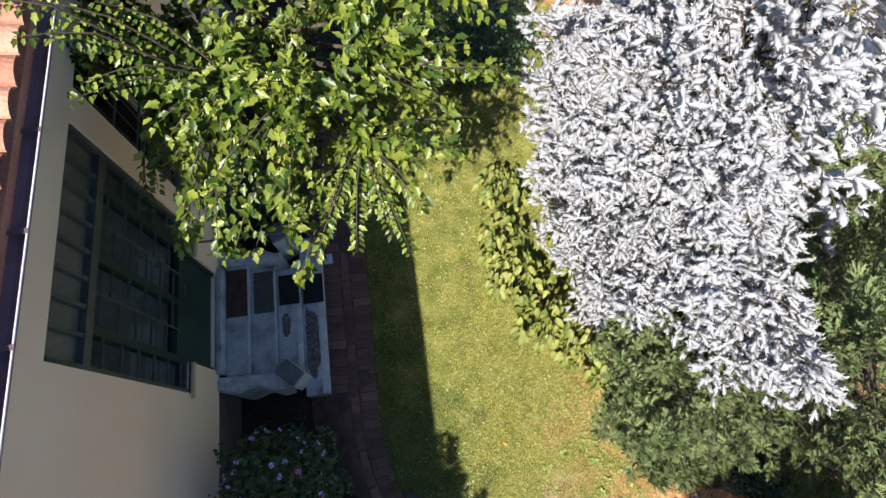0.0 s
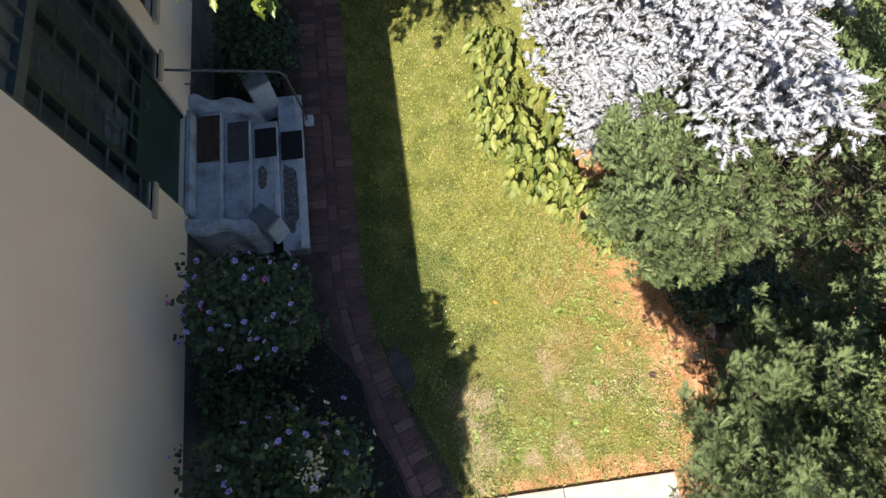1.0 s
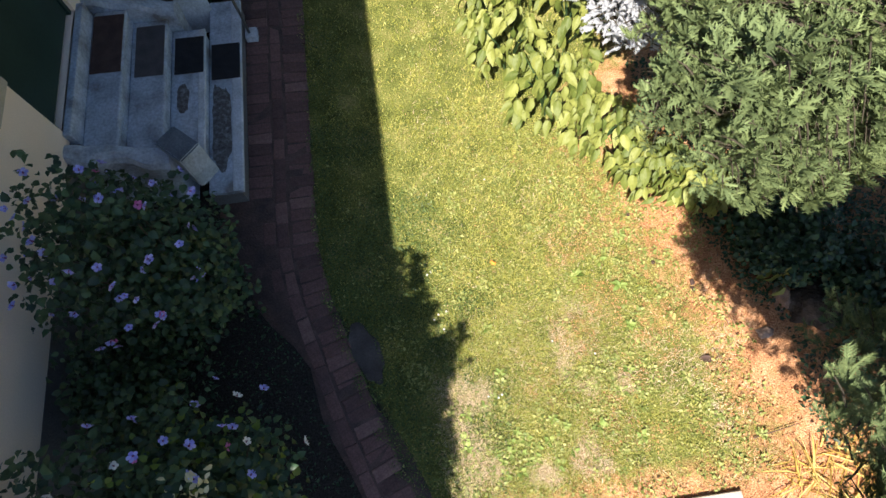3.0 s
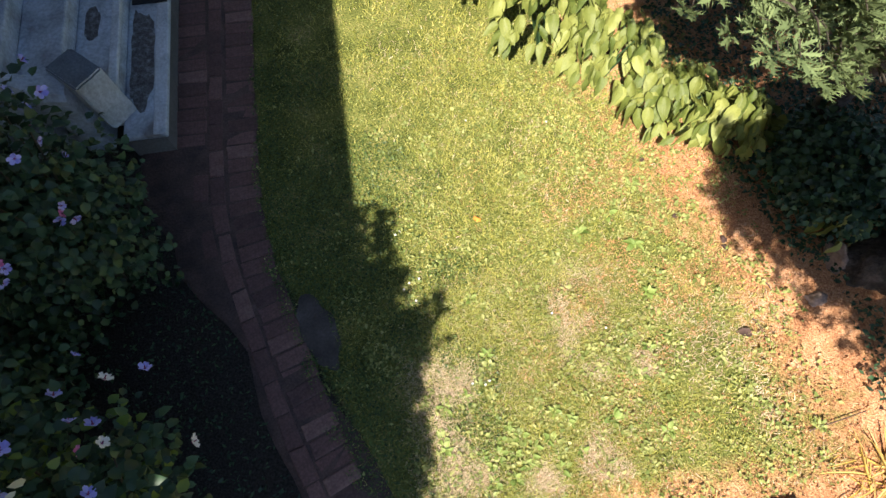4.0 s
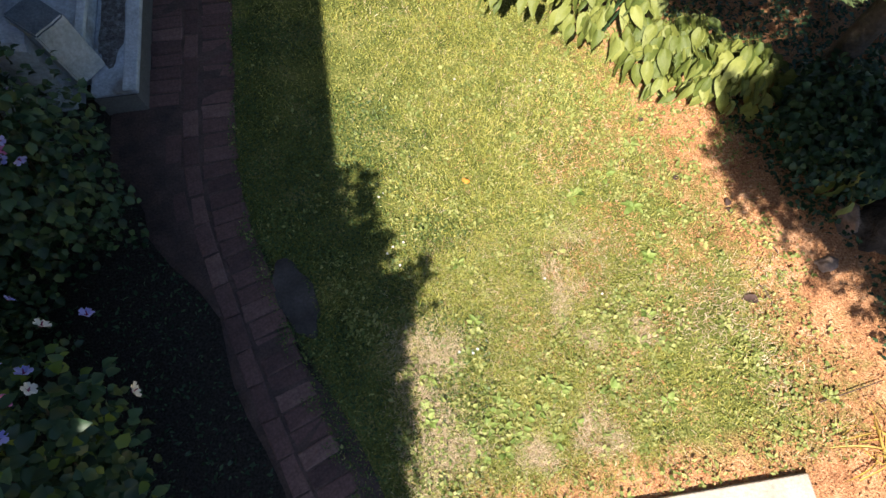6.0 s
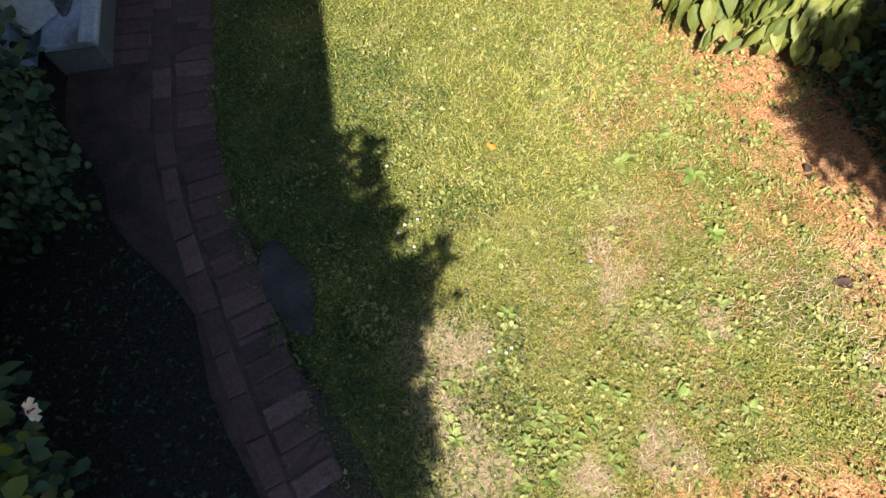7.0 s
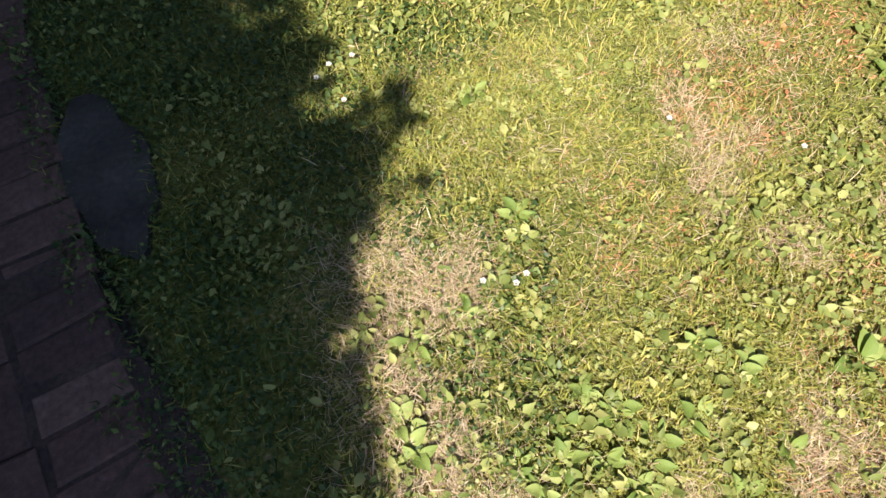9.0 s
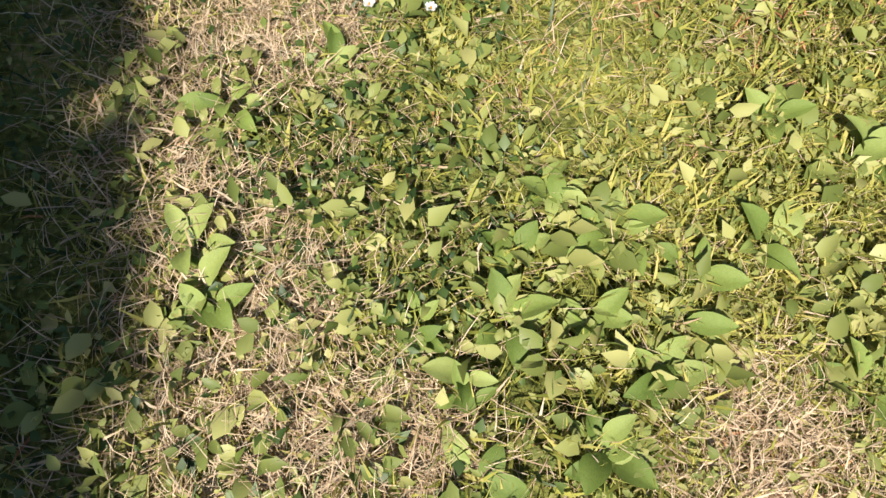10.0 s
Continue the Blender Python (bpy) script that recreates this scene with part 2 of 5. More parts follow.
def ground_material():
    """Thatch and soil under the lawn, with bare rust-brown litter under the conifers, dark soil in the house bed."""
    m = bpy.data.materials.new("garden_soil")
    m.use_nodes = True
    t = m.node_tree
    n, l = t.nodes, t.links
    bsdf = n["Principled BSDF"]
    bsdf.inputs["Roughness"].default_value = 0.95
    bsdf.inputs["Specular IOR Level"].default_value = 0.2
    pos = n.new("ShaderNodeNewGeometry").outputs["Position"]
    sep = n.new("ShaderNodeSeparateXYZ")
    l.new(pos, sep.inputs[0])

    def tex(scale, detail=6):
        q = n.new("ShaderNodeTexNoise")
        q.inputs["Scale"].default_value, q.inputs["Detail"].default_value = scale, detail
        l.new(pos, q.inputs["Vector"])
        return q.outputs["Fac"]

    def calc(op, a, b=0.0, c=0.0):
        q = n.new("ShaderNodeMath")
        q.operation = op
        for i, v in enumerate((a, b, c)):
            if isinstance(v, (int, float)):
                q.inputs[i].default_value = v
            else:
                l.new(v, q.inputs[i])
        return q.outputs[0]

    def ramp(fac, stops):
        q = n.new("ShaderNodeValToRGB")
        while len(q.color_ramp.elements) < len(stops):
            q.color_ramp.elements.new(0.5)
        for e, (p, c) in zip(q.color_ramp.elements, stops):
            e.position, e.color = p, (*c, 1)
        l.new(fac, q.inputs["Fac"])
        return q.outputs["Color"]

    def blend(f, a, b):
        q = n.new("ShaderNodeMix")
        q.data_type = "RGBA"
        l.new(f, q.inputs["Factor"])
        l.new(a, q.inputs["A"])
        l.new(b, q.inputs["B"])
        return q.outputs["Result"]

    def edge(v, lo, hi):
        q = n.new("ShaderNodeMapRange")
        q.inputs["From Min"].default_value, q.inputs["From Max"].default_value = lo, hi
        l.new(v, q.inputs["Value"])
        return q.outputs["Result"]

    grain = tex(70, 10)
    turf = ramp(calc("ADD", calc("MULTIPLY", grain, 0.6), calc("MULTIPLY", tex(4), 0.4)),
                [(0.36, (0.045, 0.055, 0.012)), (0.47, (0.12, 0.135, 0.03)), (0.57, (0.20, 0.20, 0.055)), (0.68, (0.42, 0.32, 0.16))])
    litter = ramp(calc("ADD", calc("MULTIPLY", grain, 0.55), calc("MULTIPLY", tex(5), 0.45)),
                  [(0.34, (0.21, 0.092, 0.045)), (0.46, (0.44, 0.208, 0.10)), (0.56, (0.58, 0.308, 0.162)), (0.66, (0.69, 0.445, 0.28))])
    bed = ramp(grain, [(0.35, (0.018, 0.015, 0.012)), (0.65, (0.05, 0.042, 0.035))])
    wob = calc("MULTIPLY", calc("SUBTRACT", tex(2.2), 0.5), 1.1)
    # litter line: from (4.2, -0.1) to (4.75, -1.7), and along the paving
    line = calc("ADD", calc("SUBTRACT", sep.outputs["X"], 4.2), calc("MULTIPLY", calc("MINIMUM", calc("ADD", sep.outputs["Y"], 0.1), 0.0), 0.33))
    line = calc("SUBTRACT", line, calc("MULTIPLY", edge(sep.outputs["Y"], 0.4, 1.6), 0.9))
    dry = edge(calc("ADD", calc("ADD", line, wob), calc("MULTIPLY", calc("SUBTRACT", tex(14), 0.5), 1.3)), -0.15, 0.45)
    low = edge(calc("ADD", calc("MULTIPLY", calc("ADD", sep.outputs["Y"], 2.82), -1.0), calc("MULTIPLY", wob, 0.6)), -0.05, 0.2)
    low = calc("MULTIPLY", low, edge(sep.outputs["X"], 2.6, 3.2))
    dry = calc("MAXIMUM", dry, low)
    far = calc("MAXIMUM", edge(calc("ADD", sep.outputs["X"], wob), 7.6, 9.0), edge(calc("MULTIPLY", calc("ADD", sep.outputs["Y"], wob), -1.0), 4.8, 6.2))
    dry = calc("MULTIPLY", dry, calc("SUBTRACT", 1.0, calc("MULTIPLY", far, 0.85)))
    inbed = edge(calc("ADD", calc("SUBTRACT", calc("MAXIMUM", 1.76, calc("MULTIPLY_ADD", sep.outputs["Y"], -0.35, 1.48)), sep.outputs["X"]), calc("MULTIPLY", wob, 0.12)), 0.0, 0.06)
    l.new(blend(inbed, blend(dry, turf, litter), bed), bsdf.inputs["Base Color"])
    b = n.new("ShaderNodeBump")
    b.inputs["Strength"].default_value, b.inputs["Distance"].default_value = 0.8, 0.02
    l.new(tex(90, 10), b.inputs["Height"])
    l.new(b.outputs["Normal"], bsdf.inputs["Normal"])
    return m


M_GROUND = ground_material()


# ---------------------------------------------------------------- building helpers
def part(name, bm, material_, parent=None, label="", smooth=False):
    me = bpy.data.meshes.new(name)
    bm.to_mesh(me)
    bm.free()
    for m in material_ if isinstance(material_, (list, tuple)) else [material_]:
        me.materials.append(m)
    if smooth:
        me.shade_smooth()
    ob = new(name, me)
    ob.parent = parent
    if label:
        ob["label"] = label
    return ob


def sheet_mesh(name, verts, tris, materials, index=None):
    """A mesh from arrays of corners and triangles."""
    me = bpy.data.meshes.new(name)
    verts, tris = np.asarray(verts, np.float32), np.asarray(tris, np.int32)
    me.vertices.add(len(verts))
    me.vertices.foreach_set("co", verts.ravel())
    me.loops.add(tris.size)
    me.loops.foreach_set("vertex_index", tris.ravel())
    me.polygons.add(len(tris))
    me.polygons.foreach_set("loop_start", np.arange(0, tris.size, 3, dtype=np.int32))
    if index is not None:
        me.polygons.foreach_set("material_index", np.asarray(index, np.int32))
    for m in materials if isinstance(materials, (list, tuple)) else [materials]:
        me.materials.append(m)
    me.update(calc_edges=True)
    me.validate()
    return me


def thing(name, label, category, at=(0, 0, 0), group="", kind=""):
    ob = new(name)
    ob.location = at
    ob.empty_display_size = 0.1
    return tagged(ob, label, category, group, kind)


def box(bm, x0, x1, y0, y1, z0, z1, bevel=0.0):
    r = bmesh.ops.create_cube(bm, size=1, matrix=Matrix.LocRotScale(((x0 + x1) / 2, (y0 + y1) / 2, (z0 + z1) / 2), None, (x1 - x0, y1 - y0, z1 - z0)))
    if bevel:
        edges = list({e for v in r["verts"] for e in v.link_edges})
        bmesh.ops.bevel(bm, geom=edges, offset=bevel, segments=2, affect="EDGES", profile=0.5)
    return bm


def boxed(*args, **kw):
    return box(bmesh.new(), *args, **kw)


def tube(bm, points, radii, sides=8):
    """A tapering round bar along the points."""
    pts = [Vector(p) for p in points]
    rings = []
    for i, p in enumerate(pts):
        d = (pts[min(i + 1, len(pts) - 1)] - pts[max(i - 1, 0)]).normalized()
        a = d.orthogonal().normalized()
        if rings:
            a = (prev - prev.dot(d) * d).normalized()
        prev = a
        b = d.cross(a)
        r = radii[i] if isinstance(radii, (list, tuple)) else radii
        rings.append([bm.verts.new(p + r * (math.cos(2 * math.pi * k / sides) * a + math.sin(2 * math.pi * k / sides) * b)) for k in range(sides)])
    for u, w in zip(rings, rings[1:]):
        for k in range(sides):
            bm.faces.new((u[k], u[(k + 1) % sides], w[(k + 1) % sides], w[k]))
    bm.faces.new(rings[0][::-1])
    bm.faces.new(rings[-1])
    return bm


# ---------------------------------------------------------------- scattering with arrays
def frames_of(forward, up):
    """Rows of (forward, side, up) axes from rows of forward and rough up vectors."""
    f = forward / np.linalg.norm(forward, axis=1, keepdims=True)
    s = np.cross(up, f)
    s /= np.linalg.norm(s, axis=1, keepdims=True) + 1e-9
    return np.stack([f, s, np.cross(f, s)], 1)


def strew(template, tris, origin, axes, size):
    """Copies of a small template laid at the origins with the given axes and sizes (N or N x 3)."""
    size = np.asarray(size)
    if size.ndim == 1:
        size = size[:, None].repeat(3, 1)
    v = np.einsum("nki,nij->nkj", template[None] * size[:, None, :], axes) + origin[:, None, :]
    f = tris[None] + (np.arange(len(origin)) * len(template))[:, None, None]
    return v.reshape(-1, 3), f.reshape(-1, 3)


def merge(pieces):
    vs, fs, off = [], [], 0
    for v, f in pieces:
        vs.append(v)
        fs.append(f + off)
        off += len(v)
    return np.concatenate(vs), np.concatenate(fs)


BLADE = np.array([(0, -.5, 0), (0, .5, 0), (.55, -.4, .22), (.55, .4, .22), (1, 0, .12)], float)
BLADE_T = np.array([(0, 2, 1), (1, 2, 3), (2, 4, 3)])
LEAF8 = np.array([(0, 0, 0), (.3, -.40, .10), (.3, 0, 0), (.3, .40, .10), (.68, -.36, .02), (.68, 0, -.06), (.68, .36, .02), (1, 0, -.2)], float)
LEAF8_T = np.array([(0, 1, 2), (0, 2, 3), (1, 4, 5), (1, 5, 2), (2, 5, 6), (2, 6, 3), (4, 7, 5), (5, 7, 6)])
LEAF4 = np.array([(0, 0, 0), (.42, -.40, .08), (.5, 0, -.03), (.42, .40, .08), (1, 0, -.14)], float)
LEAF4_T = np.array([(0, 1, 2), (0, 2, 3), (1, 4, 2), (2, 4, 3)])
# a leaf with three blunt lobes
LOBED = np.array([(0, 0, 0), (.20, -.30, .09), (.40, -.25, .05), (.56, -.40, .04), (.76, -.20, -.03), (1.05, 0, -.22), (.76, .20, -.03), (.56, .38, .04), (.40, .25, .05), (.20, .30, .09), (.45, 0, -.04)], float)
LOBED_T = np.array([(0, 1, 10), (1, 2, 10), (2, 3, 10), (3, 4, 10), (4, 5, 10), (5, 6, 10), (6, 7, 10), (7, 8, 10), (8, 9, 10), (9, 0, 10)])


def shoot(needles, spread, flat, seed, thick=0.04):
    """A needle shoot of unit length: a thin stem and needles along it, in two ranks or all round."""
    r = np.random.default_rng(seed)
    vs, ts = [(0, -.012, 0), (0, .012, 0), (1, 0, 0)], [(0, 1, 2)]
    for i in range(needles):
        u = 0.06 + 0.92 * i / needles
        if flat:
            a = (0 if i % 2 else math.pi) + r.uniform(-.5, .5) + (0.35 if i % 2 else -0.35)
        else:
            a = i * 2.4 + r.uniform(-.3, .3)
        side = np.array([0, math.cos(a), math.sin(a)])
        long = spread * (1.0 - 0.45 * u) * r.uniform(.8, 1.15)
        tip = np.array([u + long * 0.75, 0, 0]) + side * long
        base = np.array([u, 0, 0])
        wide = np.array([thick, 0, 0])
        k = len(vs)
        vs += [base - wide, base + wide + np.array([0, 0, .01]), tip]
        ts.append((k, k + 1, k + 2))
    return np.array(vs, float), np.array(ts)


def noise2(seed, n=64):
    g = np.random.default_rng(seed).random((n, n))

    def f(x, y, scale):
        u, v = np.asarray(x) * scale, np.asarray(y) * scale
        i, j = np.floor(u).astype(int), np.floor(v).astype(int)
        a, b = u - i, v - j
        a, b = a * a * (3 - 2 * a), b * b * (3 - 2 * b)
        return (g[i % n, j % n] * (1 - a) * (1 - b) + g[(i + 1) % n, j % n] * a * (1 - b) + g[i % n, (j + 1) % n] * (1 - a) * b + g[(i + 1) % n, (j + 1) % n] * a * b)

    return f


NOISE = noise2(3)


def smooth_step(v, lo, hi):
    t = np.clip((v - lo) / (hi - lo), 0, 1)
    return t * t * (3 - 2 * t)


def path_joint(y):
    """Where the joint between the two brick columns runs, by y."""
    return np.interp(y, [-4.2, -3.0, -2.3, -1.94, -1.14, -0.65, -0.3, 6], [2.75, 2.20, 1.94, 1.82, 1.59, 1.51, 1.50, 1.53])


def path_west(y):
    """How far the trodden earth reaches from the joint towards the house bed."""
    return 0.20 + 0.24 * smooth_step(y, -1.7, -1.0) + 0.20 * smooth_step(y, -1.0, -0.45)


def litter_at(x, y):
    w = (NOISE(x, y, 2.2) - 0.5) * 0.9
    a = smooth_step((x - 4.2) + 0.33 * np.minimum(y + 0.1, 0) - 0.9 * smooth_step(y, 0.4, 1.6) + w + (NOISE(x + 7, y + 4, 11.0) - .5) * .5, -0.2, 0.45)
    b = smooth_step(-(y + 2.82) + 0.6 * w, -0.05, 0.2) * smooth_step(x, 2.6, 3.2)
    return np.maximum(a, b)


def dry_at(x, y):
    """Straw-dry patches of the lawn."""
    d = smooth_step(NOISE(x + 18.0, y + 21.5, 1.7) * 0.6 + NOISE(x, y, 6.0) * 0.4, 0.57, 0.74) * .8 * (1 - .65 * smooth_step(y, -2.1, -1.7))
    for px, py, r in ((2.80, -2.08, .13), (2.83, -2.58, .17), (2.88, -2.68, .14), (3.35, -2.76, .10), (2.78, -2.14, .09), (3.75, -2.72, .10), (3.33, -2.74, .12), (2.86, -2.12, .10)):
        d = np.maximum(d, .85 * (1 - smooth_step(np.hypot(x - px, y - py) + (NOISE(x + 80, y + 14, 9.0) - .5) * .26 + (NOISE(x + 3, y + 51, 24.0) - .5) * .12, r * 0.3, r * 1.5)))
    return d


def rust_at(x, y):
    """Brown worn spots of the lawn."""
    d = smooth_step(NOISE(x + 50, y + 20, 5.0) * .6 + NOISE(x + 12, y + 33, 13.0) * .4, .46, .66) * smooth_step(x, 2.9, 4.2) * smooth_step(-y, .1, .9)
    for px, py, r in ((3.78, -1.67, .22), (3.35, -2.11, .13), (3.74, -2.67, .16), (4.1, -1.5, .2)):
        d = np.maximum(d, (1 - smooth_step(np.hypot(x - px, y - py) + (NOISE(x, y + 60, 12.0) - .5) * .2, r * 0.4, r * 1.3)) * .8)
    return d


def lush_at(x, y):
    d = smooth_step(NOISE(x + 21, y + 11, 1.3) * 0.6 + NOISE(x + 5, y, 5.0) * 0.4, 0.42, 0.62)
    for px, py, r in ((3.2, -.15, .5), (3.25, -.9, .5), (3.1, -1.6, .42), (3.45, .5, .4), (3.55, -2.35, .35)):
        d = np.maximum(d, 0.95 * (1 - smooth_step(np.hypot(x - px, y - py) + (NOISE(x + 30, y + 71, 6.0) - .5) * .4, r * 0.3, r * 1.3)))
    return d


def weed_at(x, y):
    d = smooth_step(NOISE(x + 13, y + 29, 2.4) * 0.6 + NOISE(x + 2, y + 9, 7.0) * 0.4, 0.58, 0.74) * 0.8
    for px, py, r in ((3.14, -2.47, .15), (3.28, -2.58, .12), (3.1, -2.2, .06), (2.78, -2.22, .10), (2.92, -2.62, .07), (4.06, -2.24, .2), (4.2, -2.0, .2), (3.5, -2.4, .14), (3.79, -2.17, .2), (3.2, -2.68, .05), (3.5, -2.62, .07), (4.4, -1.0, .3), (4.2, -0.5, .25)):
        d = np.maximum(d, 1 - smooth_step(np.hypot(x - px, y - py), r * 0.6, r * 1.3))
    t = litter_at(x, y)
    rim = 4 * t * (1 - t) + 0.45 * t * (x < 5.3)
    return np.maximum(d, rim * smooth_step(NOISE(x + 40, y + 3, 4.0), .32, .52) * 1.0)


# ---------------------------------------------------------------- ground and paving
def ground_sheet():
    bm = bmesh.new()
    steps = [-400, -60, -12, -6] + [round(-3.6 + 0.3 * i, 2) for i in range(40)] + [14, 60, 400]
    ys = [-400, -60, -12, -7] + [round(-5 + 0.3 * i, 2) for i in range(40)] + [14, 60, 400]
    grid = [[bm.verts.new((x, y, 0.012 * (noise.noise((x * 1.3, y * 1.3, 0))) if abs(x) < 13 and abs(y) < 13 else 0)) for y in ys] for x in steps]
    for a, b in zip(grid, grid[1:]):
        for i in range(len(ys) - 1):
            bm.faces.new((a[i], b[i], b[i + 1], a[i + 1]))
    return tagged(part("ground", bm, M_GROUND, smooth=True), "dry lawn soil with rust-brown needle litter and dark planting bed", "ground", kind="structure")


ground_sheet()


def brick_mesh(w, l, h, seed):
    r = random.Random(seed)
    bm = bmesh.new()
    box(bm, -w / 2, w / 2, -l / 2, l / 2, -0.05, h)
    for v in bm.verts:
        if v.co.z > 0:
            v.co.x += r.uniform(-.006, .006) - math.copysign(.003, v.co.x)
            v.co.y += r.uniform(-.006, .006) - math.copysign(.003, v.co.y)
            v.co.z += r.uniform(-.004, .004)
    top = max(bm.faces, key=lambda f: f.calc_center_median().z)
    bmesh.ops.bevel(bm, geom=list(top.edges), offset=0.007, segments=1, affect="EDGES")
    me = bpy.data.meshes.new("brick")
    bm.to_mesh(me)
    bm.free()
    me.materials.append(M_BRICK)
    return me


def brick_path():
    root = thing("path", "narrow garden path of worn red bricks in shade", "path", kind="structure")
    bm = bmesh.new()
    rows = []
    for i in range(44):
        y = -4.1 + 0.2 * i
        w = 0.05 * noise.noise((y * 2.1, 3, 0))
        west = float(path_west(y))
        east = 0.24 + 0.14 * float(smooth_step(-y, 1.9, 2.3))
        rows.append([bm.verts.new((path_joint(y) - west + w, y, -.02)), bm.verts.new((path_joint(y) - west + .05 + w, y, .013)),
                     bm.verts.new((path_joint(y) + east - .06 + w, y, .013)), bm.verts.new((path_joint(y) + east + w, y, -.02))])
    for a, b in zip(rows, rows[1:]):
        for k in range(3):
            bm.faces.new((a[k], a[k + 1], b[k + 1], b[k]))
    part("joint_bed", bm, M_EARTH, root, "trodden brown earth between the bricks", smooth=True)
    headers = [brick_mesh(0.226, 0.112, 0.020, s) for s in range(5)]
    stretchers = [brick_mesh(0.110, 0.222, 0.020, 10 + s) for s in range(4)]
    r = random.Random(5)

    def lay(me, x, y, turn):
        ob = new("brick", me)
        ob.parent = root
        ob.location = (x, y, r.uniform(-.006, .005))
        ob.rotation_euler = (r.uniform(-.02, .02), r.uniform(-.02, .02), turn + r.uniform(-.03, .03))

    y = 4.6
    while y > -4.0:
        slope = (path_joint(y + .05) - path_joint(y - .05)) / 0.1
        turn = -math.atan(slope)
        lay(r.choice(headers), path_joint(y) + 0.125 + r.uniform(-.008, .008), y, turn)
        if y > -0.04 + r.uniform(-.08, .08):
            lay(r.choice(headers), path_joint(y) - 0.245 + r.uniform(-.008, .008), y + 0.03, turn)
        y -= 0.114 * math.cos(turn) + r.uniform(-.003, .004)
    y = 4.6
    while y > -4.0:
        slope = (path_joint(y + .05) - path_joint(y - .05)) / 0.1
        turn = -math.atan(slope)
        lay(r.choice(stretchers), path_joint(y) - 0.065, y, turn)
        if -1.6 < y < -0.2 and r.random() < 0.5:
            lay(r.choice(stretchers), path_joint(y) - 0.185, y + 0.04, turn)
        y -= 0.222 * math.cos(turn)
    return root


brick_path()


def flat_patch(name, cx, cy, rx, ry, turn, z, mat, seed, label):
    bm = bmesh.new()
    c, s = math.cos(turn), math.sin(turn)
    rim, low = [], []
    for k in range(40):
        a = 2 * math.pi * k / 40
        f = 1 + 0.28 * noise.noise((math.cos(a) * 1.6 + seed, math.sin(a) * 1.6, seed))
        u, v = rx * f * math.cos(a), ry * f * math.sin(a)
        rim.append(bm.verts.new((cx + c * u - s * v, cy + s * u + c * v, z)))
        low.append(bm.verts.new((cx + 1.04 * (c * u - s * v), cy + 1.04 * (s * u + c * v), -0.03)))
    bm.faces.new(rim)
    for k in range(40):
        bm.faces.new((rim[k], low[k], low[(k + 1) % 40], rim[(k + 1) % 40]))
    return tagged(part(name, bm, mat), label, "pavement", kind="structure")


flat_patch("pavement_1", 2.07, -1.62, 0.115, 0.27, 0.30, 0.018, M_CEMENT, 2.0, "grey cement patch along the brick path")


def paving():
    root = thing("pavement_2", "pale concrete paving slabs at the lawn's edge", "pavement", kind="structure")
    for x0, x1, tip in ((2.38, 3.005, 0.0), (3.02, 3.615, 0.004), (3.625, 4.82, 0.0)):
        bm = boxed(x0, x1, -4.6, -3.07, -0.05, 0.045 + tip, bevel=0.008)
        part("slab", bm, M_SLAB, root)
    return root


paving()


# ---------------------------------------------------------------- house
def wall_pieces(bm, x0, x1, y0, y1, z0, z1, holes):
    """A wall with rectangular holes (y0, y1, z0, z1), cut into boxes that meet end to end."""
    ys = sorted({y0, y1, *[h[0] for h in holes], *[h[1] for h in holes]})
    for a, b in zip(ys, ys[1:]):
        spans = sorted((h[2], h[3]) for h in holes if h[0] <= a + 1e-6 and h[1] >= b - 1e-6)
        z = z0
        for lo, hi in spans:
            if lo > z:
                box(bm, x0, x1, a, b, z, lo)
            z = max(z, hi)
        if z < z1:
            box(bm, x0, x1, a, b, z, z1)
    return bm


DOOR_Y0, DOOR_Y1, SIDE_Y0, SIDE_Y1 = 0.235, 1.42, -0.08, 1.73
SILL, HEAD, FLOOR = 1.55, 3.75, 0.87
WIN = (2.03, 3.25, 1.72, 3.75)
EAVE = 4.65


